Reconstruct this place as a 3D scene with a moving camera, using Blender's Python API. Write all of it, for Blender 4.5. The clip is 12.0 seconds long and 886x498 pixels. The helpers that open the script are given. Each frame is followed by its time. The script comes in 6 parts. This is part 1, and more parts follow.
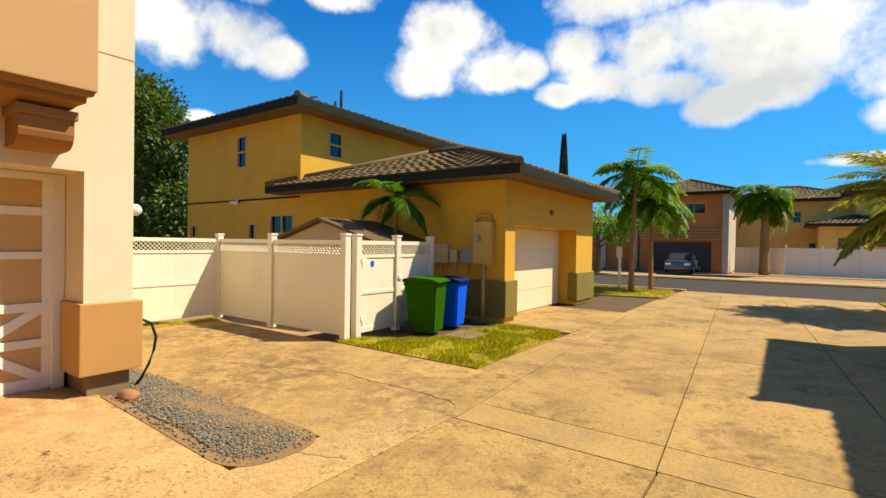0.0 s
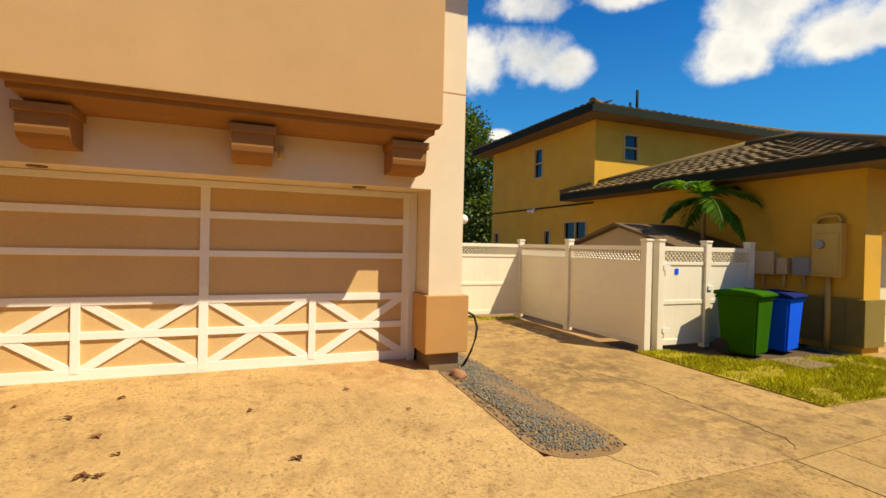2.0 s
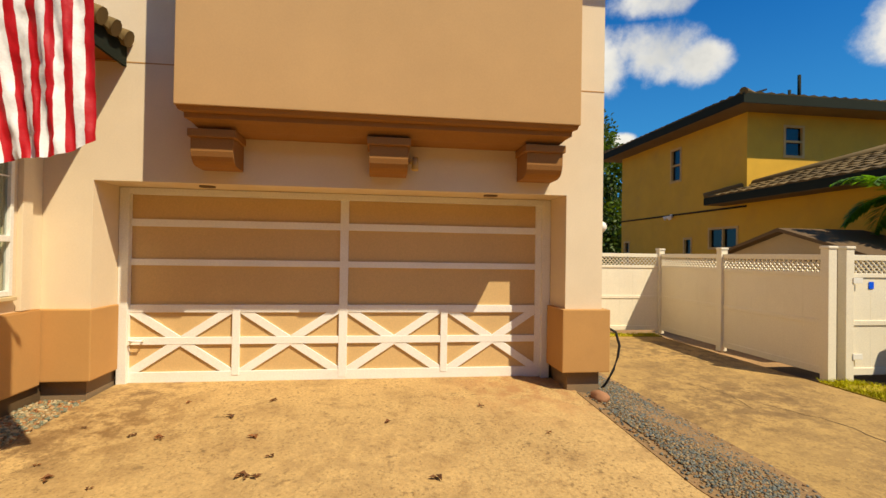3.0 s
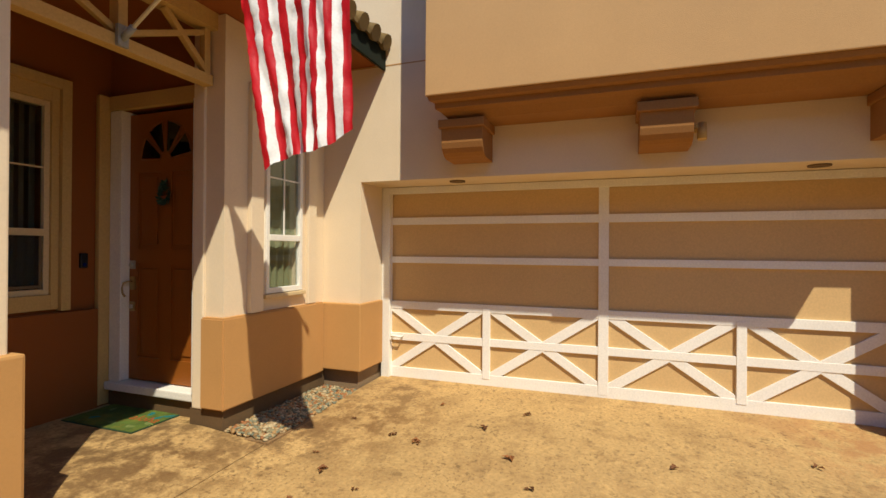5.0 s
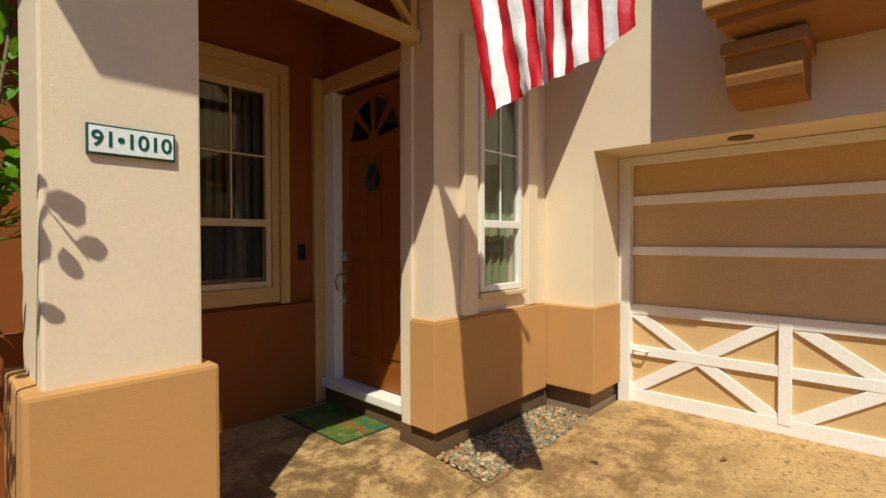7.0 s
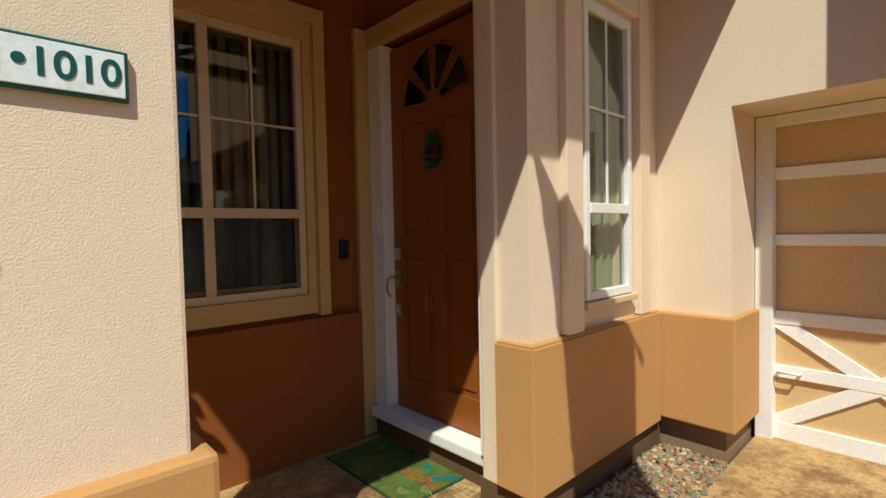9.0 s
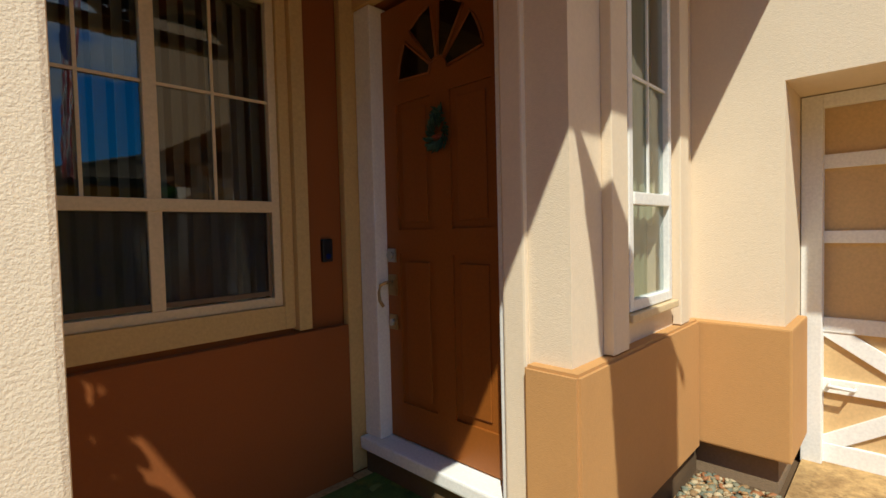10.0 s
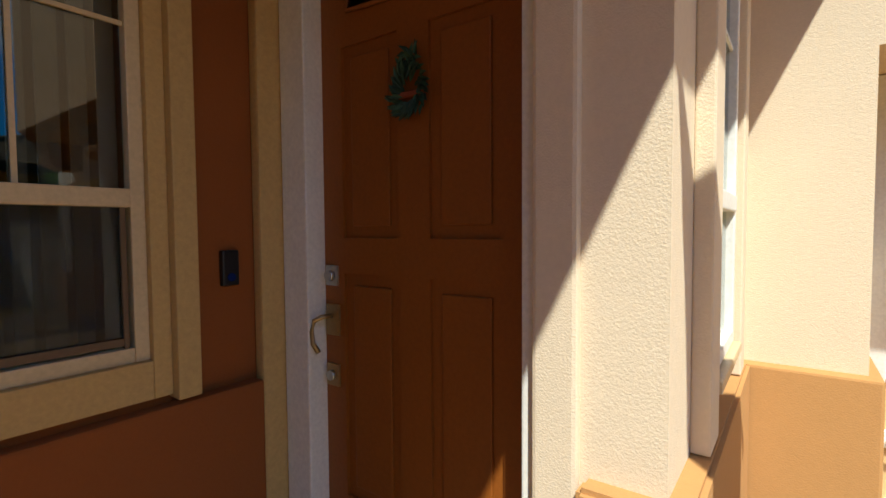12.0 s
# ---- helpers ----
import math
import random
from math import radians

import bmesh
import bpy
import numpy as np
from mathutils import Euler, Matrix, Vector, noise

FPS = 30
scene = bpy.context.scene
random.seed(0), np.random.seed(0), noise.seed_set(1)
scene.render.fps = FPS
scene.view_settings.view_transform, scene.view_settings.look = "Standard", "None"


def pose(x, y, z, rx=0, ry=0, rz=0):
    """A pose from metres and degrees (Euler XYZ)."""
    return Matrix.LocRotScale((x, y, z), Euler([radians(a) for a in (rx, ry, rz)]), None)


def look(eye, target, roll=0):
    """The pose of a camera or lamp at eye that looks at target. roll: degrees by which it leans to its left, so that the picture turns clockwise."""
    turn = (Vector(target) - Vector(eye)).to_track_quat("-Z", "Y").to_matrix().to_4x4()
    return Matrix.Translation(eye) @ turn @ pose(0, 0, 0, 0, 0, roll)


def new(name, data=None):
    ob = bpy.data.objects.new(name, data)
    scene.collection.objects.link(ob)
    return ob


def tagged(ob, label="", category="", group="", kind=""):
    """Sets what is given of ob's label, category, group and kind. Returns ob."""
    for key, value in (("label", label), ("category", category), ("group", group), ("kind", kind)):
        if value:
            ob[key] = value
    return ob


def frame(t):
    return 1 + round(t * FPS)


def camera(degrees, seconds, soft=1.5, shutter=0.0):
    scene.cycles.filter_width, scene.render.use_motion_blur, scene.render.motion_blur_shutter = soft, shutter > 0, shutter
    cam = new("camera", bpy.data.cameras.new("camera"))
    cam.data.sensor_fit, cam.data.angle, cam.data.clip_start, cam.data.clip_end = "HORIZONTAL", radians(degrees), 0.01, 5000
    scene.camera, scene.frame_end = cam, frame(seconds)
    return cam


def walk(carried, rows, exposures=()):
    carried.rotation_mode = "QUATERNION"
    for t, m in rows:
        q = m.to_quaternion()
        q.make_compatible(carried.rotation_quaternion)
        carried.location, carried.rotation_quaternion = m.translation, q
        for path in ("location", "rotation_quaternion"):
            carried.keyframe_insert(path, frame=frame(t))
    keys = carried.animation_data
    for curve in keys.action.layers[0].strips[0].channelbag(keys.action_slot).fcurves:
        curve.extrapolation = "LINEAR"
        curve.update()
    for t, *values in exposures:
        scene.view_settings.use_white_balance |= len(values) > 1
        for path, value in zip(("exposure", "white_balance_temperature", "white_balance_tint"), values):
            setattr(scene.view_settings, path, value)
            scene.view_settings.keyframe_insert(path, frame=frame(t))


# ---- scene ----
cam = camera(85.1, 12.0)
PATH = [
    (0, (0.852, 0.441, 1.637), (-0.304, 2.072, 1.617), 0.9),
    (0.5, (0.831, 0.395, 1.634), (-0.546, 1.845, 1.605), 0.6),
    (1, (0.757, 0.406, 1.619), (-0.816, 1.641, 1.588), 0.8),
    (1.5, (0.729, 0.375, 1.62), (-1.009, 1.364, 1.591), 1.0),
    (2, (0.796, 0.234, 1.615), (-1.063, 0.971, 1.599), 1.3),
    (2.5, (0.735, 0.19, 1.619), (-1.207, 0.67, 1.62), 1.0),
    (3, (0.51, 0.129, 1.6), (-1.472, 0.396, 1.621), 0.9),
    (3.2, (0.453, 0.097, 1.602), (-1.539, 0.28, 1.625), 0.9),
    (4.8, (-0.154, -0.106, 1.561), (-2.067, -0.688, 1.579), 0.5),
    (5, (-0.234, -0.149, 1.568), (-2.116, -0.827, 1.574), 0.4),
    (5.5, (-0.476, -0.379, 1.528), (-2.269, -1.264, 1.537), 0.3),
    (6, (-0.657, -0.536, 1.534), (-2.343, -1.612, 1.528), 0.1),
    (6.5, (-0.853, -0.738, 1.54), (-2.422, -1.979, 1.521), -0.0),
    (7, (-1.015, -0.919, 1.547), (-2.477, -2.284, 1.514), -0.1),
    (7.2, (-1.066, -0.979, 1.545), (-2.493, -2.381, 1.507), -0.1),
    (8.8, (-1.45, -1.694, 1.564), (-2.801, -3.167, 1.49), -1.0),
    (9, (-1.488, -1.796, 1.564), (-2.848, -3.26, 1.491), -1.2),
    (9.5, (-1.597, -2.077, 1.564), (-2.999, -3.501, 1.485), -1.4),
    (10, (-1.728, -2.311, 1.549), (-3.167, -3.698, 1.474), -1.4),
    (10.5, (-1.89, -2.499, 1.567), (-3.352, -3.861, 1.476), -1.3),
    (11, (-2.052, -2.671, 1.57), (-3.548, -3.994, 1.479), -1.0),
    (11.5, (-2.173, -2.865, 1.586), (-3.737, -4.109, 1.489), -0.6),
    (12, (-2.303, -3.045, 1.597), (-3.917, -4.223, 1.509), -0.4),
]
EXPOSURES = [(0.0, 0.54, 7500, 5), (2.5, 0.22, 7650, 6), (5.0, 0.05, 6700, 5), (7.0, 0.02, 6300, 3), (9.0, 0.07, 5850, 2), (10.5, 0.28, 5800, 2), (12.0, 0.52, 5700, 2)]
walk(cam, [(t, look(eye, target, roll)) for t, eye, target, roll in PATH], EXPOSURES)

# ---- world, sun ----
SUN = Vector((1.0, 0.88, 1.82)).normalized()
world = bpy.data.worlds.new("world")
scene.world = world
world.use_nodes = True
wt = world.node_tree
wt.nodes.clear()


def wnode(kind, **values):
    n = wt.nodes.new(kind)
    for key, value in values.items():
        n.inputs[key].default_value = value
    return n


def wmath(op, a, b=None, c=None):
    n = wt.nodes.new("ShaderNodeMath")
    n.operation = op
    for k, v in enumerate((a, b, c)):
        if v is None:
            continue
        if isinstance(v, (int, float)):
            n.inputs[k].default_value = v
        else:
            wt.links.new(v, n.inputs[k])
    return n.outputs[0]


sky = wt.nodes.new("ShaderNodeTexSky")
sky.sky_type = "NISHITA"
sky.sun_disc = False
sky.sun_elevation = math.asin(SUN.z)
sky.sun_rotation = math.atan2(SUN.x, SUN.y)
sky.air_density, sky.dust_density, sky.ozone_density = 1.0, 0.9, 4.0
tint = wt.nodes.new("ShaderNodeMix")
tint.data_type, tint.blend_type = "RGBA", "MULTIPLY"
tint.inputs["Factor"].default_value = 1.0
tint.inputs["B"].default_value = (0.72, 1.25, 1.98, 1)
wt.links.new(sky.outputs[0], tint.inputs["A"])
hue = wnode("ShaderNodeHueSaturation", Saturation=1.22, Value=1.34)
wt.links.new(tint.outputs["Result"], hue.inputs["Color"])
coord = wt.nodes.new("ShaderNodeTexCoord")
way = coord.outputs["Generated"]
split = wt.nodes.new("ShaderNodeSeparateXYZ")
wt.links.new(way, split.inputs[0])
low_air = wt.nodes.new("ShaderNodeMapRange")
low_air.inputs["From Min"].default_value, low_air.inputs["From Max"].default_value = 0.52, 0.0
low_air.inputs["To Max"].default_value = 0.6
low_air.interpolation_type = "SMOOTHSTEP"
wt.links.new(split.outputs["Z"], low_air.inputs["Value"])
haze = wt.nodes.new("ShaderNodeMix")
haze.data_type = "RGBA"
haze.inputs["B"].default_value = (1.5, 7.0, 13.2, 1)
wt.links.new(low_air.outputs[0], haze.inputs["Factor"])
wt.links.new(hue.outputs[0], haze.inputs["A"])
billow = wnode("ShaderNodeTexNoise", Scale=7.5, Detail=10.0, Roughness=0.6)
wt.links.new(way, billow.inputs["Vector"])
CLOUDS = [  # yaw, height in degrees, half width, half height
    (65, 20.5, 5.5, 3.6), (59, 21.5, 6, 3.8), (54.8, 20, 3.6, 2.8), (72, 22, 6, 4), (49, 27, 6, 2.2), (62.1, 12.8, 1.7, 1.0),
    (39, 19.5, 4.5, 3.0), (34, 23, 6.5, 4.2), (30, 20.5, 4.5, 3.5), (26, 20, 3.0, 2.2),
    (18, 18.5, 5, 2.6), (12, 21, 7, 4.5), (4, 20, 7, 5.0), (6, 14.5, 3.6, 2.4), (-3, 19, 8, 5.0), (-9, 15.5, 6, 3.2), (22, 17, 2.6, 1.6), (-5, 8.2, 4.5, 0.7),
    (13, 26, 9, 3.6), (8, 22, 9, 4), (2, 26, 9, 4), (-8, 24, 9, 5), (20, 21, 4, 3), (58, 26, 5, 2.2), (-9, 12, 4, 2.2), (0, 16, 5, 2.5), (11, 17, 5, 2.4), (-24, 24, 12, 8), (230, 26, 18, 7), (285, 22, 16, 6), (330, 40, 16, 7),
]
cover = None
for yaw, up, half_w, half_h in CLOUDS:
    a, e = radians(yaw), radians(up)
    c = Vector((-math.sin(a) * math.cos(e), math.cos(a) * math.cos(e), math.sin(e)))
    side = Vector((math.cos(a), math.sin(a), 0))
    upv = side.cross(c)
    dots = []
    for v, size in ((side, half_w), (upv, half_h)):
        d = wt.nodes.new("ShaderNodeVectorMath")
        d.operation = "DOT_PRODUCT"
        wt.links.new(way, d.inputs[0])
        d.inputs[1].default_value = v / math.sin(radians(size))
        dots.append(d)
    off = c.dot(upv) / math.sin(radians(half_h))
    ahead = wt.nodes.new("ShaderNodeVectorMath")
    ahead.operation = "DOT_PRODUCT"
    wt.links.new(way, ahead.inputs[0])
    ahead.inputs[1].default_value = c
    x2 = wmath("MULTIPLY", dots[0].outputs["Value"], dots[0].outputs["Value"])
    y1 = wmath("SUBTRACT", dots[1].outputs["Value"], off)
    y2 = wmath("MULTIPLY", y1, y1)
    r = wmath("SUBTRACT", 1.0, wmath("ADD", x2, y2))
    r = wmath("MAXIMUM", r, -1.0)
    r = wmath("MULTIPLY_ADD", wmath("LESS_THAN", ahead.outputs["Value"], 0.0), -5.0, r)
    cover = r if cover is None else wmath("MAXIMUM", cover, r)
puff = wmath("ADD", cover, wmath("MULTIPLY", wmath("SUBTRACT", billow.outputs["Fac"], 0.5), 3.4))
edge = wt.nodes.new("ShaderNodeMapRange")
edge.inputs["From Min"].default_value, edge.inputs["From Max"].default_value = -0.06, 0.95
edge.interpolation_type = "SMOOTHSTEP"
wt.links.new(puff, edge.inputs["Value"])
soft = wnode("ShaderNodeTexNoise", Scale=3.2, Detail=5.0, Roughness=0.55)
wt.links.new(way, soft.inputs["Vector"])
body = wt.nodes.new("ShaderNodeMapRange")
body.inputs["From Min"].default_value, body.inputs["From Max"].default_value = 0.36, 0.58
thick = wmath("MULTIPLY_ADD", puff, -0.2, 0.16)
wt.links.new(wmath("ADD", soft.outputs["Fac"], thick), body.inputs["Value"])
white = wt.nodes.new("ShaderNodeMix")
white.data_type = "RGBA"
white.inputs["A"].default_value, white.inputs["B"].default_value = (9.4, 10.2, 11.8, 1), (15.8, 16.0, 16.6, 1)
wt.links.new(body.outputs[0], white.inputs["Factor"])
blend = wt.nodes.new("ShaderNodeMix")
blend.data_type = "RGBA"
wt.links.new(edge.outputs[0], blend.inputs["Factor"])
wt.links.new(haze.outputs["Result"], blend.inputs["A"])
wt.links.new(white.outputs["Result"], blend.inputs["B"])
back = wnode("ShaderNodeBackground", Strength=0.05)
wt.links.new(blend.outputs["Result"], back.inputs["Color"])
wout = wt.nodes.new("ShaderNodeOutputWorld")
wt.links.new(back.outputs[0], wout.inputs["Surface"])

sun = new("sun", bpy.data.lights.new("sun", "SUN"))
sun.data.energy, sun.data.angle, sun.data.color = 5.0, radians(0.53), (1.0, 0.93, 0.82)
sun.matrix_world = look(SUN * 30, (0, 0, 0))


# ---- materials ----
def material(name, base, rough=0.8, metal=0.0, mottle=0.12, mottle_scale=1.5, grain=0.08, grain_scale=60.0, bump=0.0, bump_scale=120.0, stain=None, stain_scale=0.8, stain_amount=0.0, spots=0.0, pits=0.0, patches=(), island=0.0, objects=0.0, spec=0.4):
    """A surface with tone that wanders at two scales, fine relief, stains and a shift of tone from piece to piece."""
    m = bpy.data.materials.new(name)
    m.use_nodes = True
    nt = m.node_tree
    bsdf = nt.nodes["Principled BSDF"]
    bsdf.inputs["Roughness"].default_value, bsdf.inputs["Metallic"].default_value = rough, metal
    bsdf.inputs["Specular IOR Level"].default_value = spec
    tc = nt.nodes.new("ShaderNodeTexCoord")
    geo = nt.nodes.new("ShaderNodeNewGeometry")

    def noise_of(scale, detail=4.0, rough_=0.55):
        n = nt.nodes.new("ShaderNodeTexNoise")
        n.inputs["Scale"].default_value, n.inputs["Detail"].default_value, n.inputs["Roughness"].default_value = scale, detail, rough_
        nt.links.new(geo.outputs["Position"], n.inputs["Vector"])
        return n.outputs["Fac"]

    def mul(a, b, op="MULTIPLY"):
        n = nt.nodes.new("ShaderNodeMath")
        n.operation = op
        for k, v in enumerate((a, b)):
            if isinstance(v, (int, float)):
                n.inputs[k].default_value = v
            else:
                nt.links.new(v, n.inputs[k])
        return n.outputs[0]

    tone = mul(mul(mul(noise_of(mottle_scale), 0.5, "SUBTRACT"), mottle * 4), 1.0, "ADD")
    tone = mul(tone, mul(mul(noise_of(grain_scale, 2.0), 0.5, "SUBTRACT"), grain * 4), "ADD")
    if island:
        tone = mul(tone, mul(mul(geo.outputs["Random Per Island"], 0.5, "SUBTRACT"), island * 2), "ADD")
    if objects:
        oi = nt.nodes.new("ShaderNodeObjectInfo")
        tone = mul(tone, mul(mul(oi.outputs["Random"], 0.5, "SUBTRACT"), objects * 2), "ADD")
    scale = nt.nodes.new("ShaderNodeVectorMath")
    scale.operation = "SCALE"
    scale.inputs[0].default_value = base
    nt.links.new(tone, scale.inputs["Scale"])
    colour = scale.outputs[0]
    if stain:
        mr = nt.nodes.new("ShaderNodeMapRange")
        mr.inputs["From Min"].default_value, mr.inputs["From Max"].default_value = 0.5, 0.72
        mr.inputs["To Max"].default_value = stain_amount
        nt.links.new(noise_of(stain_scale, 7.0, 0.68), mr.inputs["Value"])
        mix = nt.nodes.new("ShaderNodeMix")
        mix.data_type = "RGBA"
        nt.links.new(mr.outputs[0], mix.inputs["Factor"])
        nt.links.new(colour, mix.inputs["A"])
        mix.inputs["B"].default_value = (*stain, 1)
        colour = mix.outputs["Result"]
        if spots:
            sr = nt.nodes.new("ShaderNodeMapRange")
            sr.inputs["From Min"].default_value, sr.inputs["From Max"].default_value = 0.50, 0.64
            sr.inputs["To Max"].default_value = spots
            patch = nt.nodes.new("ShaderNodeMapRange")
            patch.inputs["From Min"].default_value, patch.inputs["From Max"].default_value = 0.38, 0.55
            nt.links.new(noise_of(0.55, 3.0), patch.inputs["Value"])
            nt.links.new(noise_of(5.0, 9.0, 0.72), sr.inputs["Value"])
            mix2 = nt.nodes.new("ShaderNodeMix")
            mix2.data_type = "RGBA"
            nt.links.new(mul(sr.outputs[0], patch.outputs[0]), mix2.inputs["Factor"])
            nt.links.new(colour, mix2.inputs["A"])
            mix2.inputs["B"].default_value = (stain[0] * 0.75, stain[1] * 0.7, stain[2] * 0.7, 1)
            colour = mix2.outputs["Result"]
    if pits:
        worn_in = nt.nodes.new("ShaderNodeMapRange")
        worn_in.inputs["From Min"].default_value, worn_in.inputs["From Max"].default_value = 0.35, 0.62
        worn_in.inputs["To Min"].default_value, worn_in.inputs["To Max"].default_value = pits * 0.35, pits
        nt.links.new(noise_of(0.9, 5.0, 0.6), worn_in.inputs["Value"])
        dark = None
        for size, low, high in ((34.0, 0.56, 0.68), (15.0, 0.58, 0.70)):
            hole = nt.nodes.new("ShaderNodeMapRange")
            hole.inputs["From Min"].default_value, hole.inputs["From Max"].default_value = low, high
            nt.links.new(noise_of(size, 3.0, 0.6), hole.inputs["Value"])
            dark = hole.outputs[0] if dark is None else mul(dark, hole.outputs[0], "MAXIMUM")
        sink = nt.nodes.new("ShaderNodeMix")
        sink.data_type = "RGBA"
        nt.links.new(mul(dark, worn_in.outputs[0]), sink.inputs["Factor"])
        nt.links.new(colour, sink.inputs["A"])
        sink.inputs["B"].default_value = (base[0] * 0.28, base[1] * 0.25, base[2] * 0.25, 1)
        colour = sink.outputs["Result"]
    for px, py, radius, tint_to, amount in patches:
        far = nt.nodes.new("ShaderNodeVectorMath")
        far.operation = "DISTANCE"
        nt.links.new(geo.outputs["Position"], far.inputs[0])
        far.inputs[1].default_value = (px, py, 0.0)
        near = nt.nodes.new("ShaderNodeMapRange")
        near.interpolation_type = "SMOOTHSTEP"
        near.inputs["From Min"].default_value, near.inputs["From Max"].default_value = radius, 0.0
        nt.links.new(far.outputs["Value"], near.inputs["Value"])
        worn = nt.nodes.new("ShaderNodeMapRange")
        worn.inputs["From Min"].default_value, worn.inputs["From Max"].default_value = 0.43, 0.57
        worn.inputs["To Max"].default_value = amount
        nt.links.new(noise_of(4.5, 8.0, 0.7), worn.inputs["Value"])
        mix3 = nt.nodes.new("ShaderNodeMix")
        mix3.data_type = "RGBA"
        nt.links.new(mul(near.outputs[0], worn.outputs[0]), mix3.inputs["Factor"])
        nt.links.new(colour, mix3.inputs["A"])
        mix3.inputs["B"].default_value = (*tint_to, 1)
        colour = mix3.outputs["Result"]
    nt.links.new(colour, bsdf.inputs["Base Color"])
    if bump:
        b = nt.nodes.new("ShaderNodeBump")
        b.inputs["Strength"].default_value, b.inputs["Distance"].default_value = min(1.0, bump), 0.006
        nt.links.new(noise_of(bump_scale, 3.0), b.inputs["Height"])
        nt.links.new(b.outputs[0], bsdf.inputs["Normal"])
    return m


CREAM = material("cream_stucco", (0.77, 0.62, 0.42), 0.9, mottle=0.05, grain=0.03, bump=0.36, bump_scale=185, stain=(0.6, 0.42, 0.24), stain_scale=1.1, stain_amount=0.16)
BAYTAN = material("tan_stucco", (0.56, 0.325, 0.135), 0.9, mottle=0.05, grain=0.03, bump=0.25, bump_scale=150, stain=(0.48, 0.28, 0.13), stain_scale=0.9, stain_amount=0.18)
BASETAN = material("caramel_stucco", (0.51, 0.265, 0.085), 0.9, mottle=0.06, grain=0.03, bump=0.25, bump_scale=150, stain=(0.36, 0.18, 0.07), stain_scale=1.4, stain_amount=0.22)
PORCH = material("rust_stucco", (0.27, 0.078, 0.012), 0.9, mottle=0.06, grain=0.03, bump=0.25, bump_scale=150)
MOULD = material("foam_moulding_tan", (0.33, 0.145, 0.036), 0.85, mottle=0.06, bump=0.3, bump_scale=90)
TRIM = material("cream_trim", (0.56, 0.36, 0.125), 0.75, mottle=0.05, bump=0.25, bump_scale=80)
WHITE = material("white_paint", (0.82, 0.78, 0.68), 0.5, mottle=0.04, stain=(0.55, 0.46, 0.33), stain_scale=2.5, stain_amount=0.2)
DOORPANEL = material("peach_door_panel", (0.64, 0.42, 0.185), 0.6, mottle=0.04, stain=(0.5, 0.33, 0.16), stain_scale=1.2, stain_amount=0.2)
DOORWHITE = material("cream_door_batten", (0.87, 0.82, 0.725), 0.55, mottle=0.04, stain=(0.6, 0.48, 0.3), stain_scale=2.0, stain_amount=0.15)
FRONTDOOR = material("brown_painted_door", (0.26, 0.078, 0.009), 0.45, mottle=0.05, bump=0.12, bump_scale=70)
FOOTING = material("footing_concrete", (0.26, 0.17, 0.09), 0.9, mottle=0.1, bump=0.5, stain=(0.2, 0.12, 0.07), stain_scale=3, stain_amount=0.4)
# stain patches; those at y -3.9 and -3.6 also paint in porch shade
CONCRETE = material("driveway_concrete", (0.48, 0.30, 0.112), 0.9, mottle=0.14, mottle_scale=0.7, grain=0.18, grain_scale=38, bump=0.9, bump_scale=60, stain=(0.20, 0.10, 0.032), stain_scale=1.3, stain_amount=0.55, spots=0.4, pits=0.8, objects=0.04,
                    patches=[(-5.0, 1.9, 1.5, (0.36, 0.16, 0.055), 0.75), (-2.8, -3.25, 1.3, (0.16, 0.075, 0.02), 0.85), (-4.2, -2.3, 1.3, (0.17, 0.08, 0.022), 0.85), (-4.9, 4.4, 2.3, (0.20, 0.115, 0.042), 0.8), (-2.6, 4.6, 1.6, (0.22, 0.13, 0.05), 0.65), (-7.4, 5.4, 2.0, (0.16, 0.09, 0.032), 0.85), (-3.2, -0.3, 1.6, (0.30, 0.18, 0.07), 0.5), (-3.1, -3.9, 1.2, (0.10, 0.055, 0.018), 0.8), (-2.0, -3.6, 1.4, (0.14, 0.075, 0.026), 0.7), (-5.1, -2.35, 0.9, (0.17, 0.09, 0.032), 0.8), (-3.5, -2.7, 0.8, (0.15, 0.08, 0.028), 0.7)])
LANE = material("lane_concrete", (0.41, 0.25, 0.08), 0.9, mottle=0.16, mottle_scale=0.6, grain=0.18, grain_scale=38, bump=0.9, bump_scale=60, stain=(0.15, 0.08, 0.028), stain_scale=1.0, stain_amount=0.8, spots=0.7, pits=0.8, objects=0.07,
                patches=[(-4.9, 4.4, 2.3, (0.17, 0.095, 0.034), 0.85), (-2.6, 4.6, 1.6, (0.20, 0.115, 0.042), 0.7), (-7.4, 5.4, 2.0, (0.14, 0.08, 0.028), 0.85), (-1.2, 7.6, 2.2, (0.24, 0.135, 0.046), 0.6), (0.9, 4.0, 1.6, (0.25, 0.14, 0.05), 0.5)])
AGGREGATE = material("exposed_aggregate_strip", (0.38, 0.235, 0.08), 0.95, mottle=0.1, grain=0.25, grain_scale=38, bump=1.0, bump_scale=45, stain=(0.2, 0.13, 0.07), stain_scale=2.5, stain_amount=0.5)
# darker copy of the footing concrete; shade of the recess is in its colour
FOOTDARK = material("shaded_footing", (0.13, 0.075, 0.03), 0.95, mottle=0.15, bump=0.5, stain=(0.08, 0.045, 0.02), stain_scale=3, stain_amount=0.4)
JOINT = material("slab_joint_dirt", (0.10, 0.058, 0.025), 1.0, mottle=0.2, grain=0.2)
SOIL = material("bare_soil", (0.33, 0.19, 0.08), 1.0, mottle=0.15, grain=0.25, grain_scale=30, bump=1.0, bump_scale=25)
